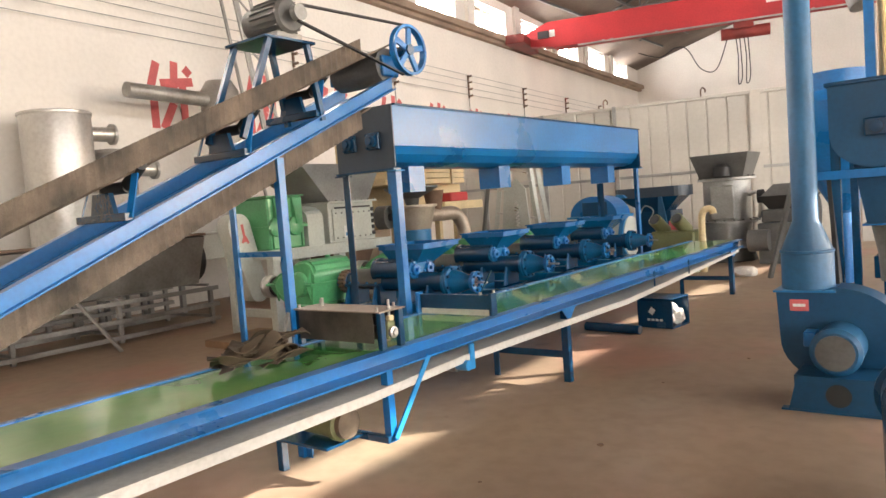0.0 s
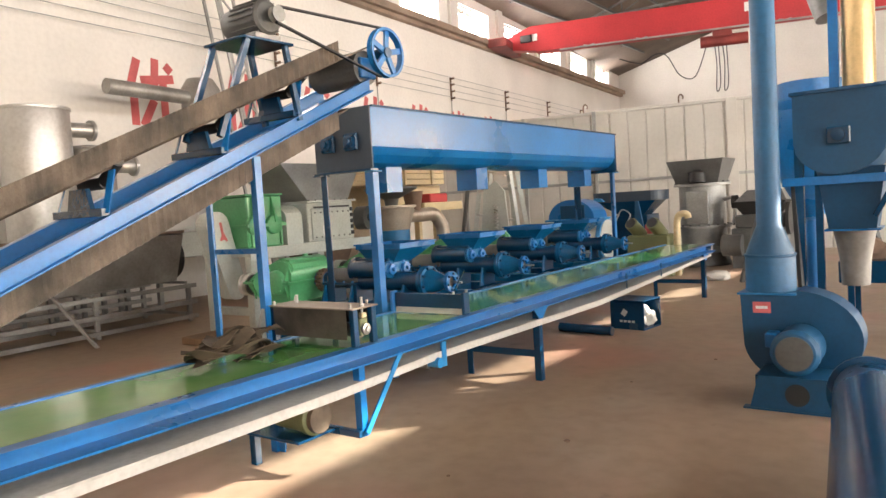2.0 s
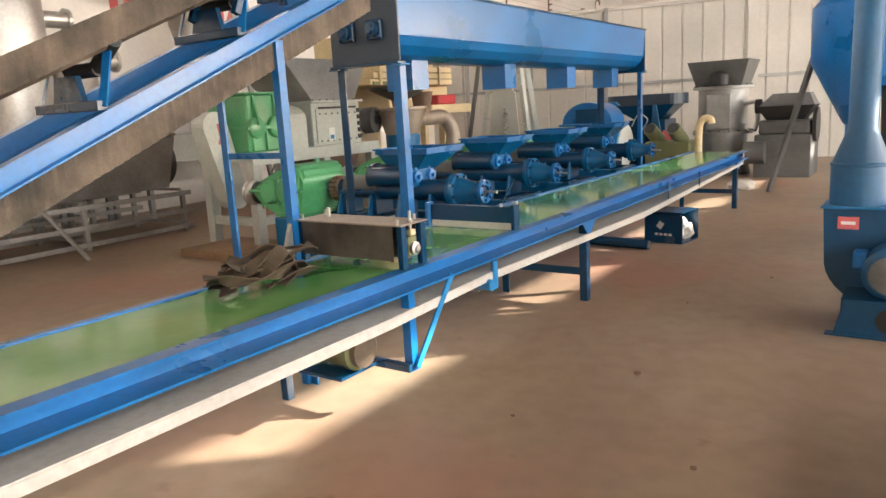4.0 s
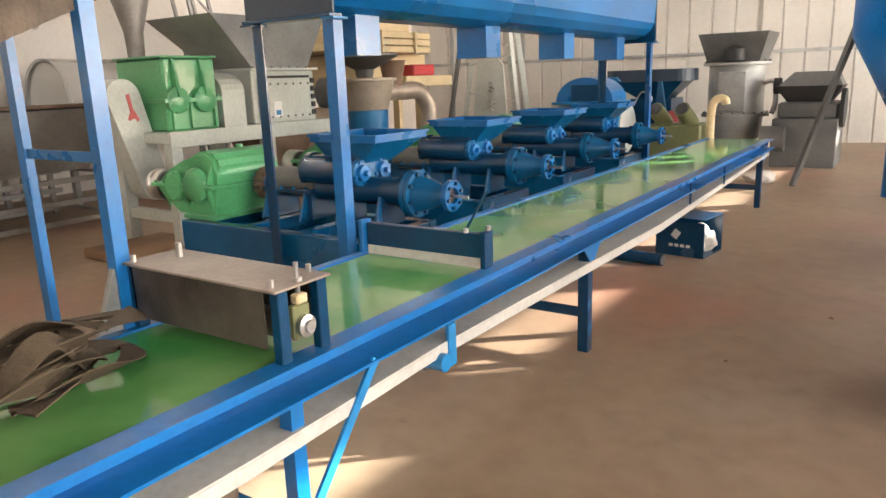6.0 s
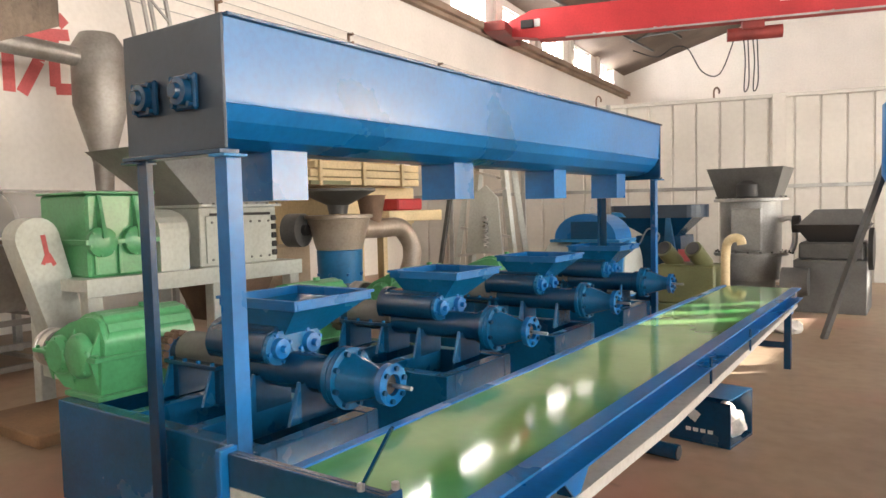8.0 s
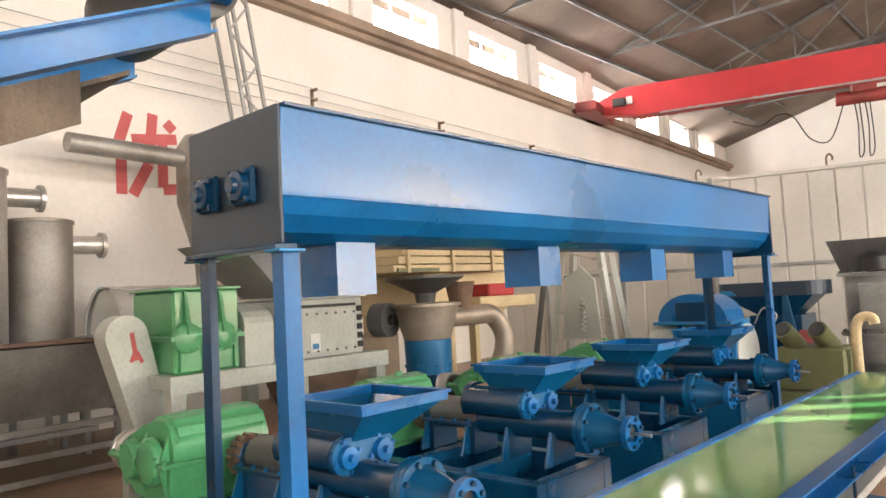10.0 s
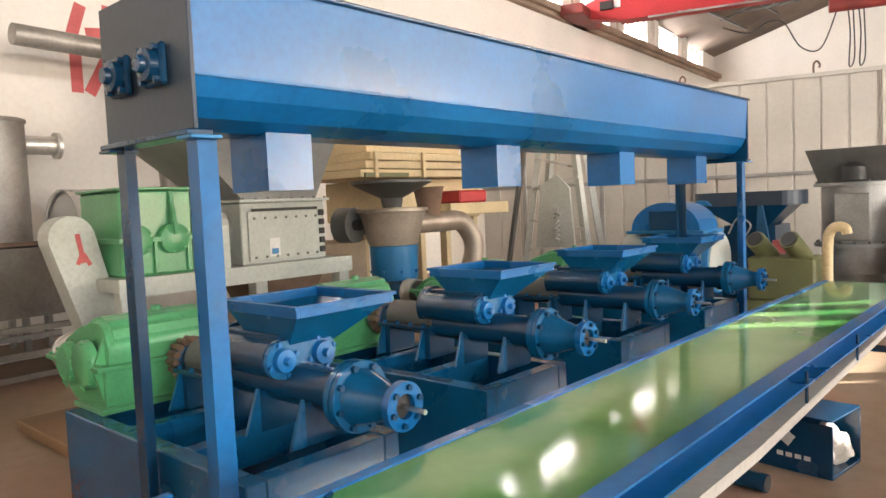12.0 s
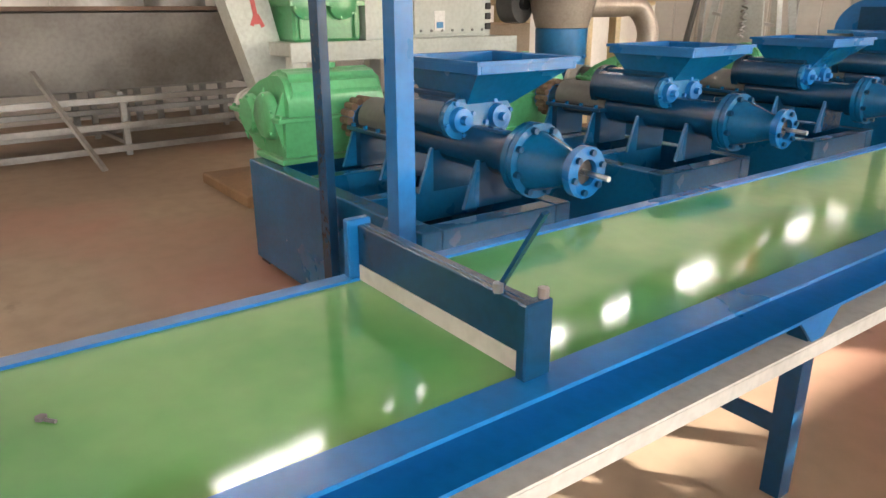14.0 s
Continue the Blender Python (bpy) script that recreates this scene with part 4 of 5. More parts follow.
for k in range(5):
    a = 2 * math.pi * k / 5 + 0.2
    bar((sc.x + 0.03, sc.y + 0.03 * math.cos(a), sc.z + 0.03 * math.sin(a)), (sc.x + 0.03, sc.y + 0.195 * math.cos(a), sc.z + 0.195 * math.sin(a)), 0.05, 0.025, sh, up=(1, 0, 0))
sheave = ipart("drive_sheave", sh, BLUE, label="large blue spoked belt pulley")
ipart("sheave_hub", tube((sc.x - 0.15, sc.y, sc.z), (sc.x + 0.06, sc.y, sc.z), 0.045, seg=16), NAVY, sheave, smooth=True)
mc = Vector((-3.95, 2.8, 3.0))
mot = ipart("head_motor", lathe([(0.03, -0.32), (0.12, -0.31), (0.125, -0.22), (0.13, -0.21), (0.13, 0.08), (0.11, 0.1), (0.04, 0.11)], mc, "x", 26), DARKGREY, label="dark grey finned electric motor", smooth=True)
fins = bmesh.new()
for k in range(20):
    a = 2 * math.pi * k / 20
    bar((mc.x - 0.2, mc.y + 0.135 * math.cos(a), mc.z + 0.135 * math.sin(a)), (mc.x + 0.07, mc.y + 0.135 * math.cos(a), mc.z + 0.135 * math.sin(a)), 0.008, 0.02, fins, up=(0, math.cos(a), math.sin(a)))
ipart("cooling_fin", fins, DARKGREY, mot)
ipart("motor_pulley", lathe([(0.02, 0), (0.06, 0.002), (0.05, 0.03), (0.06, 0.055), (0.02, 0.057)], (mc.x + 0.16, mc.y, mc.z), "x", 20), MIDGREY, mot, smooth=True)
ipart("motor_feet", box(mc.x - 0.22, mc.x + 0.08, mc.y - 0.12, mc.y + 0.12, mc.z - 0.16, mc.z - 0.12, 0.004), MIDGREY, mot)
vb = bmesh.new()
px = mc.x + 0.19
bar((px, mc.y + 0.01, mc.z + 0.06), (px, sc.y + 0.03, sc.z + 0.215), 0.03, 0.014, vb)
bar((px, mc.y - 0.01, mc.z - 0.06), (px, sc.y - 0.06, sc.z - 0.21), 0.03, 0.014, vb)
ipart("drive_belt", vb, BLACK)
for x in (-4.3, -3.9):
    for y, zz in ((2.62, 0.08), (2.98, 0.08)):
        ipart("motor_strut", bar((x, y + (0.1 if y > 2.8 else -0.3), iz(y) + 0.06), (x, y, 2.82), 0.04, 0.04), NAVY)
ipart("motor_platform", box(-4.33, -3.86, 2.56, 3.04, 2.82, 2.84, 0.004), NAVY)
for x, s in ((-3.9, -1), (-4.52, 1)):
    for y in (2.6, -1.4):
        ipart("leg", angle_iron((x, y, -0.248), (x, y, iz(y) - 0.062), 0.06, 0.008, ((s, 0, 0), (0, 1, 0))), BLUE)
for y in (2.6, -1.4):
    ipart("leg_brace", box(-4.5, -3.92, y + 0.01, y + 0.02, iz(y) - 0.78, iz(y) - 0.74, 0.002), BLUE)

# ---- blower, duct and dosing hopper beside the walkway ----
bl = thing("centrifugal_blower", (-0.68, 4.6, 0), 0, "blue centrifugal blower with motor and tall round duct", "blower")
vol = []
for k in range(29):
    a = math.radians(180 + 270 * k / 28)
    r = 0.36 + 0.06 * k / 28
    vol.append((0.02 + r * math.cos(a), 0.42 + r * 0.84 * math.sin(a)))
vol += [(0.02, 0.74), (-0.355, 0.74)]
part("volute", prism(vol, "y", -0.02, 0.26), BLOWERBLUE, bl, "blue spiral blower casing", smooth=False)
part("outlet_flange", box(-0.37, 0.02, -0.05, 0.3, 0.742, 0.756, 0.002), SKYBLUE, bl, smooth=False)
d = part("duct", lathe([(0.17, 0), (0.17, 0.26), (0.085, 0.48), (0.083, 5.2)], (-0.17, 0.12, 0.757), "z", 28), DULLBLUE, bl, "dusty blue round steel duct")
part("duct_band", lathe([(0.172, 0.25), (0.176, 0.255), (0.176, 0.268), (0.172, 0.272)], (-0.17, 0.12, 0.757), "z", 28), DULLBLUE, d)
m_ = part("motor", lathe([(0.05, 0), (0.14, -0.005), (0.15, -0.02), (0.15, -0.24), (0.155, -0.25), (0.155, -0.31), (0.13, -0.335), (0.1, -0.34)], (0.05, -0.03, 0.4), "y", 28), DULLBLUE, bl, "dusty blue grey electric motor")
part("fan_grille", lathe([(0.02, -0.341), (0.115, -0.341), (0.115, -0.348), (0.02, -0.352)], (0.05, -0.03, 0.4), "y", 24), DARKGREY, m_)
part("terminal_box", box(-0.16, -0.08, -0.22, -0.08, 0.4, 0.5, 0.008), BLUE, m_, smooth=False)
ped = bmesh.new()
prism([(-0.24, 0), (0.36, 0), (0.36, 0.235), (-0.18, 0.235)], "y", -0.36, -0.35, ped)
box(-0.2, 0.36, -0.349, 0.24, 0.225, 0.235, 0, ped)
box(-0.2, -0.19, -0.349, 0.24, 0, 0.224, 0, ped)
box(0.35, 0.36, -0.349, 0.24, 0, 0.224, 0, ped)
part("pedestal", ped, BLOWERBLUE, bl, smooth=False)
part("pedestal_opening", lathe([(0.01, 0), (0.075, -0.001), (0.075, -0.004), (0.01, -0.005)], (0.06, -0.36, 0.12), "y", 20), BLACK, bl, smooth=False)
part("base_foot", box(-0.28, 0.36, -0.37, -0.3, 0.0, 0.012, 0), BLOWERBLUE, bl, smooth=False)
part("warning_label", box(-0.27, -0.15, -0.024, -0.021, 0.61, 0.69, 0), BRIGHTRED, bl, "small red warning label", smooth=False)
part("label_text", box(-0.25, -0.17, -0.027, -0.0245, 0.64, 0.66, 0), WHITE, bl, smooth=False)

ds = thing("dosing_hopper", (-0.45, 5.75, 0), 0, "blue round bottomed dosing hopper on a steel frame", "dosing hopper")
sec = [(-0.31, 2.19), (-0.31, 1.82)] + [(-0.31 * math.cos(a), 1.82 - 0.25 * math.sin(a)) for a in (math.pi * k / 10 for k in range(1, 10))] + [(0.31, 1.82), (0.31, 2.19)]
part("body", prism(sec, "y", -0.5, 0.6), BLOWERBLUE, ds)
part("lid", box(-0.33, 0.33, -0.52, 0.62, 2.191, 2.22, 0.004), NAVY, ds, smooth=False)
bb = part("bearing", box(-0.08, 0.08, -0.53, -0.501, 1.8, 1.93, 0.015), NAVY, ds, smooth=False)
part("bearing_boss", lathe([(0.03, 0), (0.05, -0.001), (0.045, -0.04), (0.025, -0.045)], (0, -0.53, 1.865), "y", 16), NAVY, bb)
part("outlet_cone", frustum((0.06, -0.2, 1.15), (0.32, 0.32), (0.06, -0.2, 1.62), (0.46, 0.44)), BLOWERBLUE, ds, smooth=False)
part("outlet_flange", box(-0.13, 0.25, -0.39, -0.01, 1.135, 1.1495, 0.002), BLUE, ds, smooth=False)
part("outlet_pipe", lathe([(0.1, 0), (0.11, 0.2), (0.15, 0.43)], (0.06, -0.2, 0.7), "z", 24), DULLSTEEL, ds)
part("insulated_pipe", tube((0.1, 0.0, 2.2), (0.1, 0.0, 6.0), 0.12), GOLD, ds, "gold foil wrapped insulated pipe")
part("column", box(-0.1, -0.03, -0.1, -0.03, 2.22, 6.0, 0.004), BLUE, ds, smooth=False)
part("side_duct", tube((0.5, 0.2, 1.9), (0.5, 0.2, 3.4), 0.14), SKYBLUE, ds)
part("slanting_pipe", tube((-0.15, 0.3, 2.9), (-0.9, 0.9, 5.2), 0.09), MIDGREY, ds)
for x, y in ((-0.28, -0.45), (0.34, -0.45), (-0.28, 0.55), (0.34, 0.55)):
    part("leg", bar((x, y, 0), (x, y, 1.8), 0.06, 0.06), NAVY, ds, smooth=False)
for y in (-0.45, 0.55):
    part("frame_rail", box(-0.4, 0.8, y - 0.035, y + 0.035, 1.5, 1.565, 0.003), BLUE, ds, smooth=False)
part("brace", bar((-0.25, -0.5, 0), (-0.32, -0.45, 1.55), 0.04, 0.04), BLACK, ds, smooth=False)
part("hose", pipe([(0.34, -0.48, 2.1), (0.42, -0.52, 1.9), (0.4, -0.5, 1.6), (0.3, -0.48, 1.4), (0.22, -0.45, 1.25)], 0.02, 8), NAVY, ds)

fp = thing("blue_pipe", (-0.02, 2.3, 0), 6, "glossy blue steel pipe section lying on timber blocks", "pipe", "pipes on blocks")
pb = bmesh.new()
tube((0, -1.5, 0.42), (0, 1.0, 0.42), 0.17, seg=36, bm=pb, caps=False)
tube((0, -1.5, 0.42), (0, 1.0, 0.42), 0.155, seg=36, bm=pb, caps=False)
part("pipe_shell", pb, NAVY, fp)
for y in (1.0, -1.5):
    part("end_flange", lathe([(0.155, 0), (0.2, 0.001), (0.2, 0.02), (0.155, 0.021), (0.155, 0)], (0, y, 0.42), "y", 32), NAVY, fp)
for y in (-1.1, 0.6):
    part("timber_block", box(-0.16, 0.16, y - 0.06, y + 0.06, 0, 0.255, 0.006), WOOD, fp, smooth=False)
copy_thing(fp, pose(0.5, 2.2, 0, 0, 0, 4))

# pipe and open crate on the floor under the belt
fl = thing("floor_pipe", (-3.1, 6.42, 0), 0, "short dark blue steel pipe lying on the floor", "pipe")
part("pipe_shell", tube((-0.34, 0.03, 0.05), (0.32, -0.05, 0.05), 0.05, seg=20), NAVY, fl)
part("pipe_bore", tube((0.3205, -0.0501, 0.05), (0.324, -0.0505, 0.05), 0.042, seg=20), BLACK, fl)
cr = thing("parts_crate", (-2.72, 6.95, 0), -8, "open dark blue steel crate filled with white rags", "crate")
for name, dims in (("floor_sheet", (-0.22, 0.2, -0.2, 0.2, 0.0, 0.02)), ("side_sheet", (-0.22, -0.21, -0.2, 0.2, 0.0205, 0.32)), ("back_sheet", (-0.2095, 0.2, 0.19, 0.2, 0.0205, 0.32)), ("front_sheet", (-0.2095, 0.2, -0.2, -0.19, 0.0205, 0.3)), ("lid_sheet", (-0.22, 0.2, -0.2, 0.2, 0.3205, 0.33))):
    part(name, box(*dims, 0.002), NAVY, cr, smooth=False)
part("printed_diamond", bar((-0.06, -0.2035, 0.16), (-0.02, -0.2035, 0.22), 0.06, 0.003, up=(0, 1, 0)), WHITE, cr, smooth=False)
for k in range(4):
    part("printed_bar", box(-0.1 + 0.05 * k, -0.065 + 0.05 * k, -0.203, -0.2005, 0.08, 0.105, 0), WHITE, cr, smooth=False)
for p, r in (((0.06, -0.08, 0.1), 0.09), ((0.1, 0.06, 0.1), 0.1), ((0.0, 0.05, 0.11), 0.09), ((0.11, -0.02, 0.19), 0.07)):
    bm = bmesh.new()
    bmesh.ops.create_icosphere(bm, subdivisions=3, radius=r, matrix=Matrix.Translation(p))
    for v in bm.verts:
        v.co += Vector(p).lerp(v.co, 1) * 0 + (v.co - Vector(p)) * 0.35 * noise.noise(v.co * 16)
        v.co.z = max(v.co.z, 0.021)
    part("rag", bm, BAG, cr)

# ---- shredder with green gearbox and belt guard ----
sr = thing("shredder", (-7.1, 5.9, 0), 0, "grey green shredder on a welded stand with green gearbox", "shredder")
part("deck", box(-0.6, 0.34, -1.12, 1.1, 1.04, 1.14, 0.008), GREY, sr, smooth=False)
part("deck_edge", box(0.341, 0.36, -1.12, 1.1, 1.0, 1.145, 0.004), GREY, sr, smooth=False)
for x in (-0.54, 0.27):
    for y in (-1.04, 0.1, 1.02):
        part("leg", box(x - 0.06, x + 0.06, y - 0.06, y + 0.06, 0.0, 1.039, 0.006), GREY, sr, smooth=False)
for y in (-1.04, 1.02):
    part("crossbeam", box(-0.479, 0.209, y - 0.04, y + 0.04, 0.3, 0.4, 0.005), GREY, sr, smooth=False)
part("crossbeam", box(0.22, 0.3, -0.979, 0.039, 0.3, 0.4, 0.005), GREY, sr, smooth=False)
part("discharge_chute", frustum((-0.1, 0.5, 0.6), (0.4, 0.45), (-0.1, 0.5, 1.039), (0.62, 0.75)), RUST, sr, "rusty discharge chute under the deck", smooth=False)
sb = part("cutter_box", box(-0.5, 0.22, 0.0, 0.9, 1.1405, 1.68, 0.01), GREY, sr, smooth=False)
part("front_panel", box(0.2205, 0.24, 0.06, 0.86, 1.17, 1.6, 0.004), GREY, sb, smooth=False)
part("top_flange", box(-0.53, 0.27, -0.03, 0.93, 1.681, 1.705, 0.003), GREY, sb, smooth=False)
part("slot", box(0.2405, 0.25, 0.1, 0.8, 1.6, 1.625, 0.0), BLACK, sb, smooth=False)
for k in range(5):
    part("end_tooth", box(0.2405, 0.262, 0.81, 0.87, 1.2 + 0.085 * k, 1.255 + 0.085 * k, 0.006), BLACK, sb, smooth=False)
bolt_set([(0.2405, 0.12 + 0.11 * k, z) for k in range(7) for z in (1.2, 1.54)], (1, 0, 0), 0.012, 0.01, DARKGREY, sb)
bolt_set([(0.245, 0.02 + 0.125 * k, 1.7055) for k in range(8)], (0, 0, 1), 0.012, 0.014, DARKGREY, sb)
part("maker_plate", box(0.2405, 0.246, 0.26, 0.37, 1.2, 1.36, 0), WHITE, sb, "white plate with blue mark", smooth=False)
part("plate_mark", box(0.2465, 0.249, 0.28, 0.35, 1.22, 1.27, 0), SKYBLUE, sb, smooth=False)
part("end_flange", lathe([(0.05, 0), (0.2, -0.001), (0.2, -0.03), (0.14, -0.035), (0.14, -0.1)], (-0.1, -0.002, 1.43), "y", 24), MIDGREY, sr)
bolt_set(circle_points((-0.1, -0.032, 1.43), 0.175, 10, "y"), (0, -1, 0), 0.013, 0.014, DARKGREY, sr)
hood = [(-0.4, 1.1405), (0.26, 1.1405), (0.26, 1.5)] + [(-0.07 + 0.33 * math.cos(a), 1.5 + 0.17 * math.sin(a)) for a in (math.pi * k / 10 for k in range(1, 10))] + [(-0.4, 1.5)]
part("coupling_hood", prism(hood, "y", -0.42, -0.14), GREY, sr, "rounded light grey coupling hood", smooth=False)
part("feed_hopper", frustum((-0.13, 0.42, 1.7055), (0.7, 0.78), (-0.13, 0.2, 2.2), (1.0, 1.5), open_top=True), MIDGREY, sr, "grey sheet metal feed hopper", smooth=False)
g = part("gearbox", box(-0.5, 0.22, -1.02, -0.44, 1.1405, 1.8, 0.02), GREEN, sr, "green cast shredder gearbox", smooth=False)
part("gearbox_split", box(-0.53, 0.27, -1.06, -0.425, 1.4, 1.44, 0.004), GREEN, g, smooth=False)
part("lid_flange", box(-0.52, 0.24, -1.04, -0.43, 1.8005, 1.82, 0.004), GREEN, g, smooth=False)
for y in (-0.92, -0.62):
    part("rib", prism([(0.2205, 1.45), (0.31, 1.45), (0.24, 1.79), (0.2205, 1.79)], "y", y - 0.015, y + 0.015), GREEN, g, smooth=False)
    cov = part("bearing_cover", lathe([(0.02, 0), (0.12, 0.001), (0.12, 0.05), (0.09, 0.065), (0.02, 0.066)], (0.22, y, 1.42), "x", 24), GREEN, g)
    bolt_set(circle_points((0.27, y, 1.42), 0.105, 6), (1, 0, 0), 0.011, 0.014, GREEN, cov)
for y in (-0.97, -0.77, -0.5):
    part("rib", box(0.2205, 0.25, y - 0.012, y + 0.012, 1.16, 1.399, 0.003), GREEN, g, smooth=False)
bolt_set([(0.25, -1.0 + 0.135 * k, 1.4405) for k in range(5)], (0, 0, 1), 0.013, 0.02, GREEN, g)
top, bot = Vector((-1.27, 1.46)), Vector((-1.05, 0.64))
dirv = (bot - top).normalized()
nrm = Vector((-dirv.y, dirv.x))
out = [top + (nrm * math.cos(a) - dirv * math.sin(a)) * 0.165 for a in (math.pi * k / 12 for k in range(13))]
out += [bot + (-nrm * math.cos(a) + dirv * math.sin(a)) * 0.14 for a in (math.pi * k / 12 for k in range(13))]
gd = prism([(p.x, p.y) for p in out], "x", -0.25, -0.03)
gd = part("belt_guard", gd, GREY, sr, "rounded grey drive belt guard", smooth=False)
part("red_mark", bar((-0.028, -1.235, 1.49), (-0.028, -1.2, 1.27), 0.035, 0.004, up=(1, 0, 0)), BRIGHTRED, gd, "red painted arrow", smooth=False)
part("red_mark", bar((-0.027, -1.2, 1.34), (-0.027, -1.155, 1.25), 0.03, 0.004, up=(1, 0, 0)), BRIGHTRED, gd, smooth=False)
part("red_mark", bar((-0.026, -1.21, 1.34), (-0.026, -1.245, 1.26), 0.03, 0.004, up=(1, 0, 0)), BRIGHTRED, gd, smooth=False)
part("guard_bracket", box(-0.2, -0.1, -1.12, -1.09, 0.8, 1.06, 0.004), GREY, sr, smooth=False)
part("skid", box(-0.5, 0.5, -1.6, -0.75, 0.0, 0.09, 0.01), WOOD, sr, "wooden skid", smooth=False)

# ---- steel trough on a rack, with bright cylinders behind ----
tk = thing("steel_trough", (-9.9, 2.6, 0.62), 3, "large weathered stainless trough on a welded rack", "trough")
part("shell", prism([(-0.7, 0.0), (0.45, 0.0), (0.7, 0.72), (0.62, 0.74), (-0.7, 0.74)], "y", -6.0, 3.0), DULLSTEEL, tk, smooth=False)
part("top_edge", box(0.62, 0.74, -6.0, 3.0, 0.7405, 0.78, 0.005), RUST, tk, smooth=False)
part("end_cap", tube((0.0, 3.0, 0.36), (0.0, 3.25, 0.36), 0.36, seg=28), BLACK, tk)
rk = thing("steel_rack", (-9.3, 2.6, 0), 3, "dusty welded angle steel storage rack on the floor", "rack")
for x in (-1.0, 0.15):
    for y in (-5.5, -3.6, -1.7, 0.1, 1.5, 3.0):
        part("upright", box(x - 0.03, x + 0.03, y - 0.03, y + 0.03, 0, 0.58, 0.003), DULLSTEEL, rk, smooth=False)
    for z in (0.08, 0.3, 0.55):
        part("rail", box(x - 0.025 + 0.056, x + 0.025 + 0.056, -5.6, 3.1, z - 0.03, z + 0.03, 0.003), DULLSTEEL, rk, smooth=False)
for y in (-5.5, -3.6, -1.7, 0.1, 1.5, 3.0):
    part("cross_rail", box(-0.96, 0.11, y - 0.025, y + 0.025, 0.58, 0.615, 0.003), DULLSTEEL, rk, smooth=False)
    part("cross_rail", box(-0.96, 0.11, y - 0.025, y + 0.025, 0.1, 0.14, 0.003), DULLSTEEL, rk, smooth=False)
part("leaning_strut", bar((0.8, 1.1, 0.0), (0.25, 0.75, 0.85), 0.05, 0.03), DULLSTEEL, rk, smooth=False)


def cylinder_tank(base, r, h, mat, label):
    t = thing("cylinder_tank", base, 0, label, "tank", "tanks")
    s = part("shell", lathe([(r * 0.98, 0), (r, 0.03), (r, h - 0.03), (r * 0.98, h), (r * 0.2, h + 0.04)], (0, 0, 0), "z", 36), mat, t)
    part("rim_band", lathe([(r, h - 0.05), (r + 0.02, h - 0.045), (r + 0.02, h - 0.01), (r, h - 0.005)], (0, 0, 0), "z", 36), mat, s)
    part("stub_pipe", tube((0, r * 0.9, h - 0.3), (0, r + 0.35, h - 0.3), 0.12), BRIGHT, t)
    part("stub_flange", tube((0, r + 0.35, h - 0.3), (0, r + 0.4, h - 0.3), 0.17), BRIGHT, t)
    for a in (0.5, 2.6, 4.7):
        part("support_leg", bar((r * 0.85 * math.cos(a), r * 0.85 * math.sin(a), -base[2]), (r * 0.85 * math.cos(a), r * 0.85 * math.sin(a), 0.02), 0.07, 0.07), MIDGREY, t, smooth=False)
    return t


cylinder_tank((-11.1, 4.4, 1.3), 0.5, 2.1, BRIGHT, "bright galvanised cylinder tank with side pipe")
cylinder_tank((-11.3, 5.32, 1.2), 0.38, 1.65, DULLSTEEL, "weathered steel cylinder tank beside the wall")

# low white machine with a clear hooped cover, behind the shredder
hc = thing("hooped_sorter", (-11.2, 6.75, 0), 5, "grey sorting machine under a hooped clear cover", "sorter")
part("bed", box(-0.5, 0.5, -0.9, 2.4, 0.9, 1.35, 0.01), GREY, hc, smooth=False)
for y in (-0.8, 2.3):
    for x in (-0.45, 0.45):
        part("leg", box(x - 0.04, x + 0.04, y - 0.04, y + 0.04, 0, 0.9, 0.003), MIDGREY, hc, smooth=False)
for y in (-0.7, 0.15, 1.0, 1.85):
    pts = [(0.48 * math.cos(a), y, 1.36 + 0.6 * math.sin(a)) for a in (math.pi * k / 8 for k in range(9))]
    part("hoop", pipe(pts, 0.025, 8), MIDGREY, hc)
sheet = bmesh.new()
prism([(0.5 * math.cos(a), 1.37 + 0.62 * math.sin(a)) for a in (math.pi * k / 16 for k in range(17))] + [(0.49 * math.cos(a), 1.37 + 0.61 * math.sin(a)) for a in (math.pi * k / 16 for k in range(16, -1, -1))], "y", -0.75, 2.2, sheet)
part("clear_cover", sheet, CLEAR, hc, "clear plastic cover sheet")
part("rail", box(0.505, 0.54, -0.9, 2.4, 1.34, 1.39, 0.003), MIDGREY, hc, smooth=False)

# discharge bin and slender mast near the wall
mast = thing("lattice_mast", (-11.6, 9.4, 0), 0, "grey steel lattice elevator mast against the wall", "mast")
for x, y in ((-0.2, -0.2), (0.2, -0.2), (-0.2, 0.2), (0.2, 0.2)):
    part("chord", bar((x, y, 0), (x, y - 1.2, 7.0), 0.05, 0.05), MIDGREY, mast, smooth=False)
for k in range(14):
    z = 0.4 + 0.47 * k
    s = -1 if k % 2 else 1
    part("lacing", bar((0.2, -0.2 * s - 1.2 * z / 7, z), (0.2, 0.2 * s - 1.2 * (z + 0.45) / 7, z + 0.45), 0.03, 0.03), MIDGREY, mast, smooth=False)
sil = thing("steel_funnel", (-11.2, 7.5, 1.96), 0, "dull steel funnel with a side pipe above the sorter", "funnel")
part("cone", lathe([(0.12, 0.0), (0.14, 0.4), (0.36, 1.2), (0.36, 2.0), (0.24, 2.2)], (0, 0, 0.02), "z", 24), DULLSTEEL, sil)
part("side_pipe", tube((0.1, -1.9, 1.9), (0.0, 0.0, 1.85), 0.13), DULLSTEEL, sil)

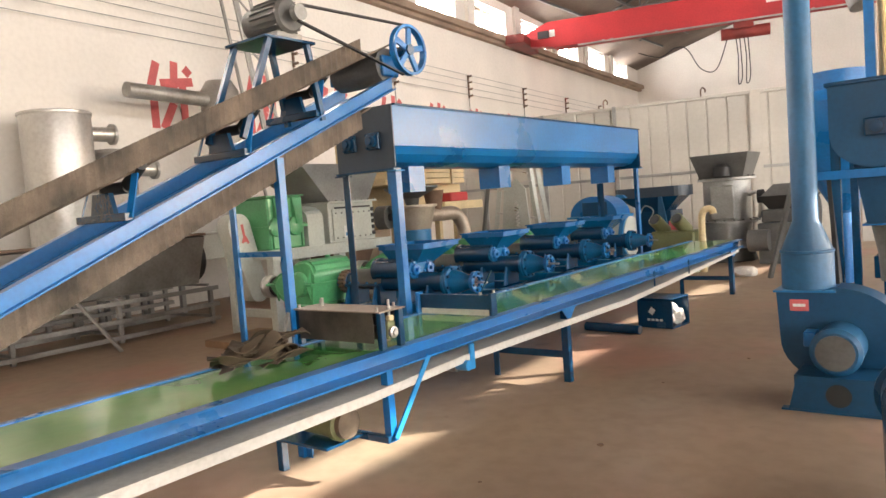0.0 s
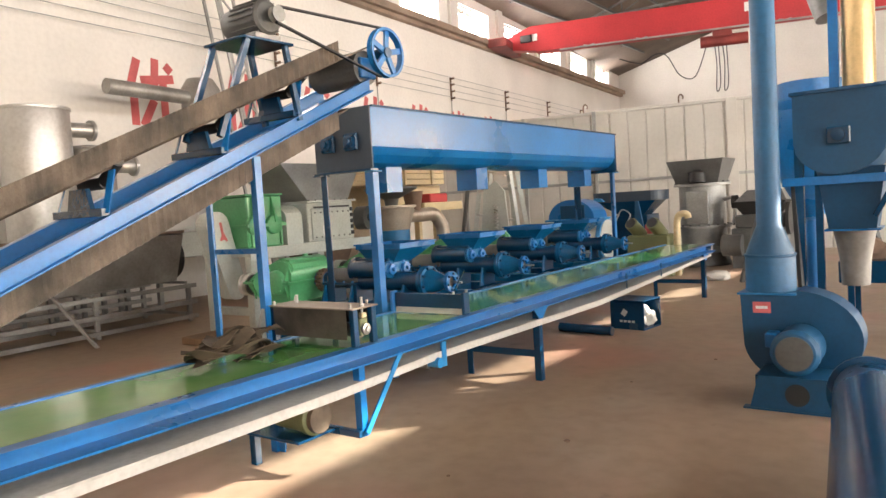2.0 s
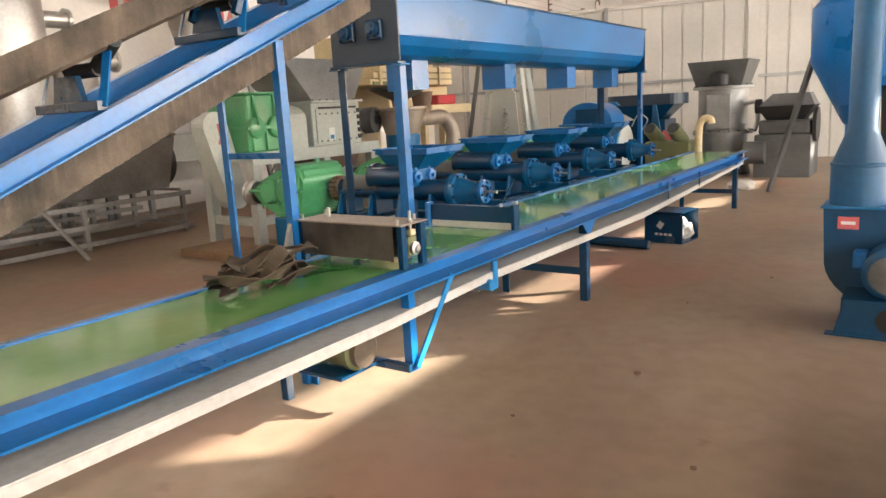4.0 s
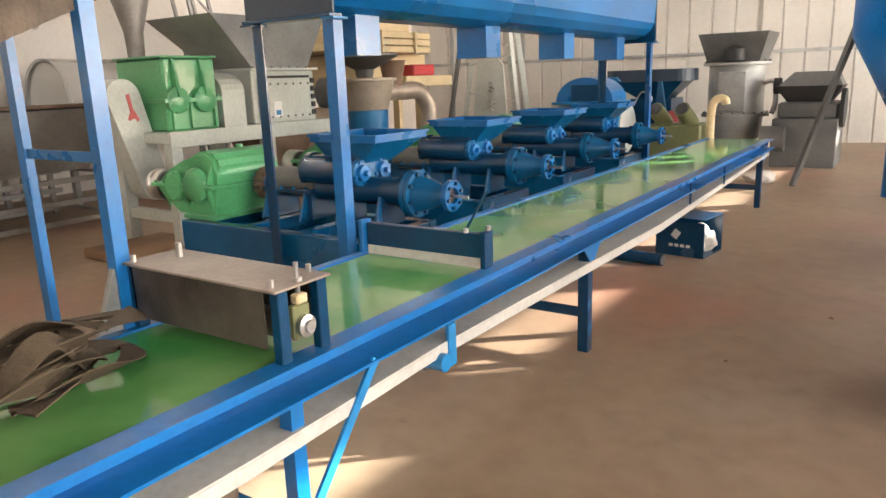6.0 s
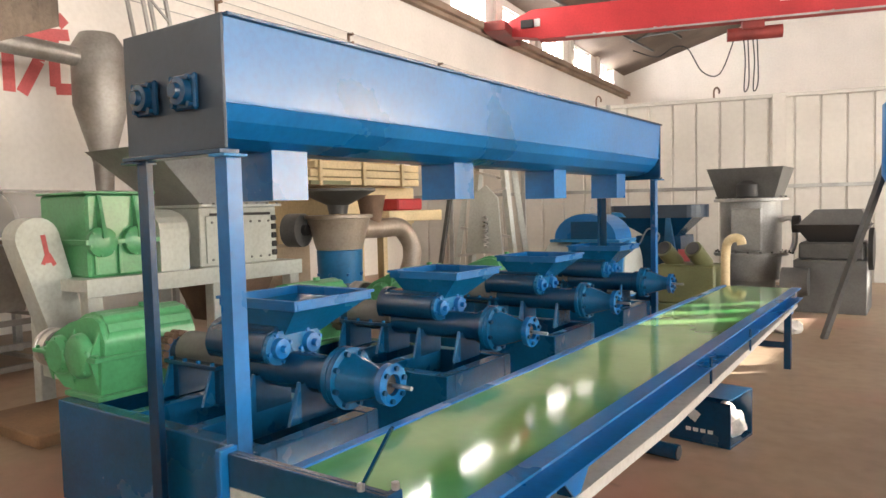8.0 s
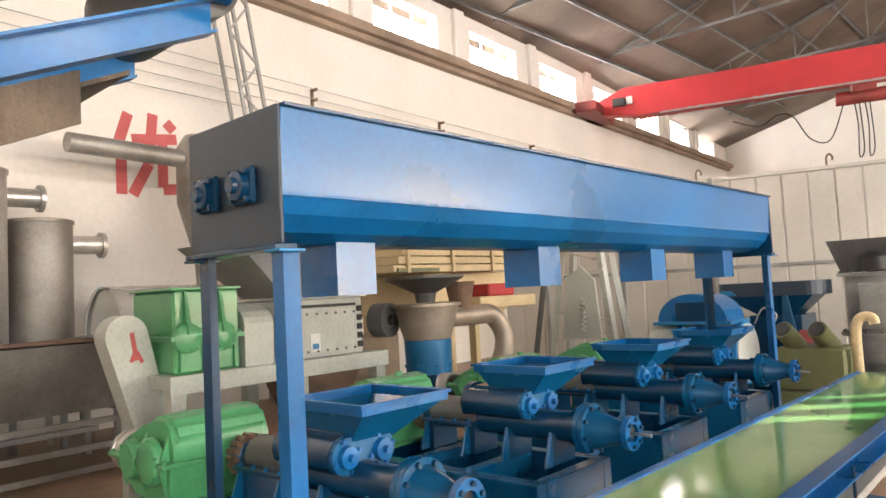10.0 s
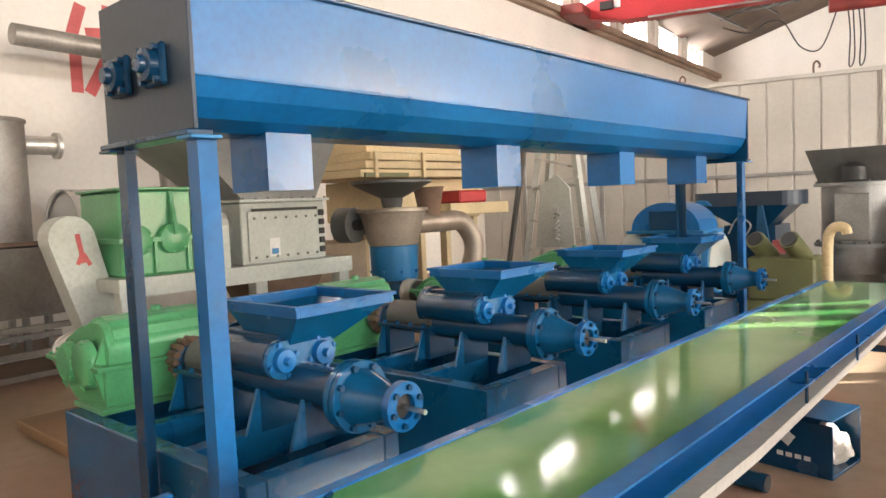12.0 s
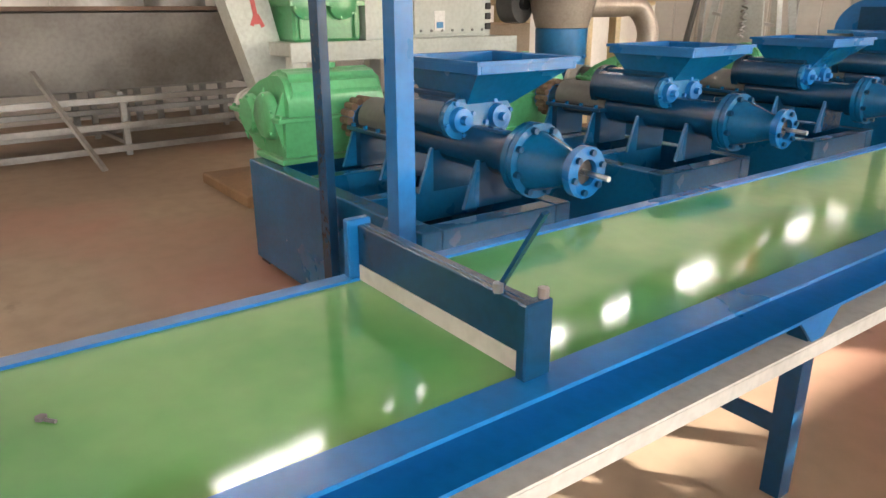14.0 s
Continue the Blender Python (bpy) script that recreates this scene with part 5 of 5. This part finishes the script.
# ---- cream cleaning machine ----
cm = thing("grain_cleaner", (-8.32, 8.43, -0.0), 0, "cream painted screening machine with stacked trays", "screening machine")
part("cabinet", box(-0.8, 0.5, 0.2, 1.9, 1.4, 1.93, 0.015), CREAM, cm, smooth=False)
for k in range(3):
    part("tray", box(-0.7, 0.72, -0.5 + 0.08 * k, 1.74, 1.94 + 0.1 * k, 2.03 + 0.1 * k, 0.008), CREAM, cm, smooth=False)
for y in (-0.3, 0.5, 1.3):
    part("tray_clip", box(0.721, 0.76, y, y + 0.05, 1.93, 2.24, 0.004), CREAM, cm, smooth=False)
part("top_cabinet", box(-0.7, 0.5, -0.2, 1.5, 2.25, 2.75, 0.01), CREAM, cm, smooth=False)
part("red_tray", box(0.51, 0.95, 0.95, 1.5, 1.601, 1.76, 0.02), RED, cm, "red plastic tray", smooth=False)
part("shelf", box(0.501, 1.0, 0.7, 1.9, 1.45, 1.6, 0.01), CREAM, cm, smooth=False)
for y in (0.25, 0.7, 1.2, 1.78):
    part("leg", box(0.35, 0.47, y, y + 0.09, 0, 1.4, 0.006), CREAM, cm, smooth=False)
    part("leg", box(-0.75, -0.63, y, y + 0.09, 0, 1.4, 0.006), CREAM, cm, smooth=False)
part("side_box", box(-0.3, 0.7, -1.15, -0.45, 0.0, 1.22, 0.01), PAPER, cm, "brown cabinet beside the machine", smooth=False)
part("green_strip", box(0.7205, 0.75, -0.45, 0.25, 1.94, 1.99, 0.0), PALEGREEN, cm, smooth=False)
fd2 = thing("dust_funnel", (-6.8, 7.62, 0), 0, "dull steel and blue dust funnel with curved pipe", "funnel")
part("upper_cone", lathe([(0.25, 0.0), (0.34, 0.33), (0.37, 0.34), (0.37, 0.37), (0.33, 0.375)], (0, 0, 1.2), "z", 32), PALESTEEL, fd2, "pale dusty steel cone")
band = part("blue_band", lathe([(0.22, 0), (0.24, 0.01), (0.25, 0.35), (0.24, 0.358)], (0, 0, 0.84), "z", 32), SKYBLUE, fd2, "bright blue lower ring")
bolt_set(circle_points((0, 0, 0.92), 0.245, 8, "z"), (0, 0, 1), 0.018, 0.03, BLUE, band)
part("foot_pipe", lathe([(0.16, 0), (0.15, 0.3), (0.19, 0.6), (0.17, 0.84)], (0, 0, 0.0), "z", 20), NAVY, fd2)
part("top_funnel", lathe([(0.1, 0), (0.12, 0.1), (0.42, 0.25), (0.42, 0.28)], (-0.1, 0.1, 1.58), "z", 24), DARKGREY, fd2)
part("curved_pipe", pipe([(-0.15, 0.42, 1.4), (-0.1, 0.85, 1.4), (-0.05, 1.15, 1.38), (0.0, 1.3, 1.12), (-0.02, 1.2, 0.8), (-0.02, 0.85, 0.62), (-0.02, 0.5, 0.56), (0, 0.1, 0.55)], 0.115, 16), PALESTEEL, fd2, "dusty brown curved suction pipe")
part("riser_pipe", lathe([(0.13, 0), (0.12, 0.1), (0.17, 0.36), (0.18, 0.37)], (-0.15, 0.72, 1.42), "z", 20), RUST, fd2, "rusty riser pipe")
part("fan_case", tube((-0.4, -0.35, 1.42), (-0.22, -0.31, 1.42), 0.18, seg=24), DARKGREY, fd2)
part("fan_boss", tube((-0.22, -0.31, 1.42), (-0.17, -0.3, 1.42), 0.06, seg=14), BLACK, fd2)

# ---- machines along the partition ----
tt = thing("trestle_tower", (-7.25, 11.6, 0), 10, "grey steel trestle tower with a hung motor plate", "tower")
for x, y, tx in ((-0.6, -0.3, -0.1), (0.55, -0.3, 0.1), (-0.6, 0.4, -0.1), (0.55, 0.4, 0.1)):
    part("post", bar((x, y, 0), (tx + (0.15 if x > 0 else -0.15), y * 0.6, 2.55), 0.09, 0.09), GREY, tt, smooth=False)
for k in range(5):
    z = 0.4 + 0.45 * k
    w = 0.6 - 0.14 * k / 2
    part("rung", bar((-w * 0.9, -0.28, z), (w * 0.9, -0.28, z + 0.15 * (1 if k % 2 else -1)), 0.04, 0.04), STEEL, tt, smooth=False)
part("hung_plate", prism([(-0.3, 0.9), (0.3, 0.9), (0.24, 1.75), (0.05, 1.95), (-0.2, 1.8)], "y", -0.36, -0.31), GREY, tt, smooth=False)
part("spring", pipe([(0.05 + 0.035 * math.cos(k * 1.6), -0.4 + 0.035 * math.sin(k * 1.6), 1.0 + 0.018 * k) for k in range(28)], 0.012, 6), STEEL, tt)
part("side_ladder", bar((-0.9, -0.3, 0), (-0.45, -0.3, 2.5), 0.09, 0.05), DARKGREY, tt, smooth=False)

bf = thing("hood_fan", (-5.5, 11.5, 0), 0, "blue domed fan hood over a pale round drum", "fan")
part("hood", prism([(0.46 * math.cos(a), 1.13 + 0.36 * math.sin(a)) for a in (math.pi * k / 16 for k in range(17))], "y", -0.3, 0.3), BLUE, bf, "blue domed hood", smooth=False)
part("hood_band", box(-0.52, 0.52, -0.34, 0.34, 1.09, 1.129, 0.006), SKYBLUE, bf, smooth=False)
part("hood_panel", box(-0.2, 0.28, -0.316, -0.301, 1.14, 1.38, 0.004), NAVY, bf, smooth=False)
part("lifting_ring", pipe([(0.05 * math.cos(a), 0, 1.53 + 0.05 * math.sin(a)) for a in (math.pi * k / 6 for k in range(13))], 0.01, 6), STEEL, bf)
part("drum", tube((-0.62, 0, 0.72), (0.6, 0, 0.72), 0.366, seg=28), GREY, bf, "pale grey round drum")
for x in (-0.25, 0.5):
    part("drum_band", lathe([(0.366, 0), (0.395, 0.002), (0.395, 0.08), (0.366, 0.082)], (x, 0, 0.72), "x", 28), SKYBLUE, bf)
part("drum_end", tube((-0.65, 0, 0.72), (-0.62, 0, 0.72), 0.33, seg=26), RUST, bf)
part("stand", box(-0.5, 0.5, -0.35, 0.35, 0, 0.38, 0.01), NAVY, bf, smooth=False)

cf = thing("hammer_mill", (-5.13, 13.3, 0), 0, "dark blue hammer mill with wide flat feed table", "mill")
part("body", frustum((0.1, 0, 0), (0.8, 0.9), (0.1, 0, 1.1), (0.7, 0.7)), NAVY, cf, smooth=False)
part("feed_neck", frustum((0.1, 0, 1.1), (0.5, 0.5), (0.0, 0, 1.38), (1.25, 0.7)), NAVY, cf, smooth=False)
flat = [(0.25 * math.cos(a) + (0.52 if math.cos(a) > 0 else -0.52), 0.38 * math.sin(a)) for a in (2 * math.pi * (k + 0.5) / 24 for k in range(24))]
part("feed_table", prism(flat, "z", 1.3805, 1.58), SLATE, cf, "dusty dark feed table with rounded ends", smooth=False)
part("blue_cap", prism([(-0.66, 1.4), (-0.4, 1.4), (-0.47, 1.47), (-0.6, 1.48)], "y", -0.47, -0.385), SKYBLUE, cf, smooth=False)
part("brace_plate", prism([(0.2, 0.7), (0.42, 0.7), (0.3, 1.38), (0.24, 1.38)], "y", -0.42, -0.36), DULLBLUE, cf, smooth=False)
part("motor", tube((0.4, -0.75, 0.45), (0.4, -0.46, 0.45), 0.22), NAVY, cf)
part("red_tag", box(0.45, 0.62, -0.48, -0.46, 0.72, 0.9, 0), BRIGHTRED, cf, smooth=False)
part("handle", pipe([(-0.1, -0.6, 1.0), (0.05, -0.65, 1.22), (0.22, -0.65, 1.12), (0.1, -0.6, 0.92)], 0.013, 6), STEEL, cf)

vc = thing("vertical_crusher", (-3.87, 13.95, 0), 0, "grey vertical crusher with square hopper and round body", "crusher")
part("body", lathe([(0.36, 0), (0.36, 0.12), (0.42, 0.13), (0.45, 0.5), (0.45, 1.35)], (0, 0, 0.25), "z", 32), MIDGREY, vc, "grey bolted round crusher body")
part("skirt", lathe([(0.5, 0), (0.52, 0.02), (0.46, 0.25)], (0, 0, 0.0), "z", 24), DARKGREY, vc)
for z in (0.75, 1.6):
    fl_ = part("flange_ring", lathe([(0.45, 0), (0.55, 0.005), (0.55, 0.05), (0.45, 0.055)], (0, 0, z), "z", 32), MIDGREY, vc)
    bolt_set(circle_points((0, 0, z + 0.055), 0.51, 18, "z"), (0, 0, 1), 0.018, 0.03, DARKGREY, fl_)
part("hopper", frustum((0, 0, 1.66), (0.82, 0.75), (0, 0, 2.12), (1.1, 1.0), open_top=True), DARKGREY, vc, "dark grey square hopper", smooth=False)
part("hopper_motor", lathe([(0.1, 0), (0.16, 0.02), (0.16, 0.2), (0.08, 0.26)], (0.05, -0.5, 1.66), "z", 18), BLACK, vc)
part("side_door", box(-0.2, 0.25, -0.49, -0.43, 0.85, 1.5, 0.02), MIDGREY, vc, smooth=False)
part("valve_pipe", pipe([(0.45, -0.1, 1.3), (0.62, -0.15, 1.32), (0.66, -0.15, 1.0), (0.6, -0.15, 0.8)], 0.04, 10), STEEL, vc)
part("side_pulley", tube((0.65, -0.3, 1.25), (0.75, -0.3, 1.25), 0.13, seg=20), BLACK, vc)

gc = thing("dark_crusher", (-2.72, 13.6, 0), 0, "dark grey crusher with a slanted sheet hopper", "crusher")
part("stand", box(-0.42, 0.5, -0.45, 0.5, 0, 0.75, 0.01), DARKGREY, gc, smooth=False)
part("body", box(-0.36, 0.46, -0.4, 0.45, 0.751, 1.0, 0.03), DARKGREY, gc, smooth=False)
part("hopper", frustum((0.05, 0, 1.0), (0.6, 0.5), (0.05, 0, 1.25), (0.95, 0.8)), BLACK, gc, smooth=False)
part("hood", frustum((0.05, 0.1, 1.2505), (0.9, 0.6), (0.1, 0.15, 1.46), (0.6, 0.45)), DARKGREY, gc, smooth=False)
part("motor_drum", tube((-0.55, -0.55, 0.45), (-0.2, -0.55, 0.45), 0.2), DARKGREY, gc)
part("flywheel", tube((0.5, -0.1, 0.9), (0.56, -0.1, 0.9), 0.3, seg=28), BLACK, gc)

pg = thing("pale_green_machine", (-4.25, 12.1, 0), 0, "small pale green machine with open inlet pipes", "machine")
part("body", box(-0.45, 0.35, -0.25, 0.3, 0.2, 0.75, 0.03), PALEGREEN, pg, smooth=False)
part("base", box(-0.5, 0.4, -0.3, 0.35, 0, 0.2, 0.01), PALEGREEN, pg, smooth=False)
for x in (-0.25, 0.15):
    p_ = part("inlet_pipe", tube((x, 0.0, 0.75), (x - 0.08, -0.3, 0.98), 0.12, seg=18), PALEGREEN, pg)
    part("inlet_bore", tube((x - 0.08, -0.3, 0.98), (x - 0.084, -0.315, 0.99), 0.095, seg=18), BLACK, p_)
part("goose_neck", pipe([(0.45, -0.1, 0.0), (0.45, -0.1, 0.85), (0.48, -0.1, 1.06), (0.56, -0.1, 1.12), (0.64, -0.1, 1.1), (0.66, -0.1, 1.03)], 0.06, 14), CREAM, pg, "cream goose neck pipe")

# leaning dark pole and blue cyclone
cy = thing("cyclone_separator", (-1.38, 10.5, 0), 0, "blue steel cyclone separator with leaning struts", "cyclone")
part("shell", lathe([(0.1, 1.0), (0.14, 1.05), (0.5, 1.75), (0.55, 1.85), (0.55, 2.55), (0.42, 2.7), (0.42, 2.95)], (0, 0, 0), "z", 32), BLUE, cy)
part("down_pipe", tube((0, 0, 0.02), (0, 0, 1.0), 0.1), BLUE, cy)
part("strut", bar((-1.13, 0.6, 0), (-0.5, 0.05, 2.0), 0.06, 0.06), DARKGREY, cy, smooth=False)
part("strut", bar((0.9, 0.5, 0), (0.5, 0.05, 2.0), 0.06, 0.06), DARKGREY, cy, smooth=False)
sk = thing("dusty_sack", (-2.95, 11.4, 0), 0, "crumpled white sack lying on the floor", "sack")
bm = bmesh.new()
bmesh.ops.create_icosphere(bm, subdivisions=3, radius=0.22)
for v in bm.verts:
    v.co *= 1 + 0.3 * noise.noise(v.co * 7)
    v.co.z = max(v.co.z * 0.45, -0.06) + 0.06
part("bag", bm, BAG, sk)

# low bench with rags and pipes beyond the blower
tb = thing("parts_trolley", (-0.1, 7.6, 0), 0, "dark blue parts trolley heaped with rags", "trolley")
part("tray", box(-0.6, 0.9, -0.4, 0.4, 0.5, 0.72, 0.01), NAVY, tb, smooth=False)
for x in (-0.5, 0.8):
    for y in (-0.3, 0.3):
        part("leg", box(x - 0.03, x + 0.03, y - 0.03, y + 0.03, 0, 0.5, 0.003), NAVY, tb, smooth=False)
for k in range(5):
    bm = bmesh.new()
    c = Vector((-0.35 + 0.25 * k, -0.1 + 0.08 * (k % 2), 0.78))
    bmesh.ops.create_icosphere(bm, subdivisions=3, radius=0.16, matrix=Matrix.Translation(c))
    for v in bm.verts:
        v.co += (v.co - c) * 0.45 * noise.noise(v.co * 9)
        v.co.z = max(v.co.z, 0.721)
    part("rag", bm, BAG if k % 2 else RUST, tb)
pr = thing("pipe_rack", (1.2, 12.6, 0), 0, "rack of grey steel pipes and rollers", "pipe rack")
for k in range(4):
    part("pipe", tube((-1.6, 0, 0.35 + 0.3 * k), (2.5, 0, 0.35 + 0.3 * k), 0.12), MIDGREY if k % 2 else DARKGREY, pr)
for x in (-1.2, 0.4, 2.0):
    part("upright", box(x - 0.05, x + 0.05, 0.125, 0.2, 0, 1.7, 0.004), NAVY, pr, smooth=False)

# small debris on the floor and the belt
for x, y, r in ((-1.75, 3.1, 0.02), (-1.2, 2.2, 0.015), (-1.9, 4.6, 0.012), (-1.5, 5.6, 0.016), (-2.1, 2.3, 0.012)):
    bm = bmesh.new()
    bmesh.ops.create_icosphere(bm, subdivisions=2, radius=r)
    for v in bm.verts:
        v.co *= 1 + 0.5 * noise.noise(v.co * 60)
        v.co.z = max(v.co.z * 0.4, -r * 0.2) + r * 0.2
    single("floor_crumb", bm, RUST, "small rusty crumb lying on the concrete floor", "debris", group="floor crumbs", m=pose(x, y, 0))
nut = thing("loose_nut", (-3.05, 2.58, BZ - 0.004), 20, "small dark steel nut lying on the green belt", "nut")
part("nut_body", tube((0, 0, 0), (0, 0, 0.008), 0.011, seg=6), DARKGREY, nut, smooth=False)
part("nut_tail", tube((0.014, 0, 0.006), (0.034, 0.008, 0.005), 0.004, seg=6), DARKGREY, nut)
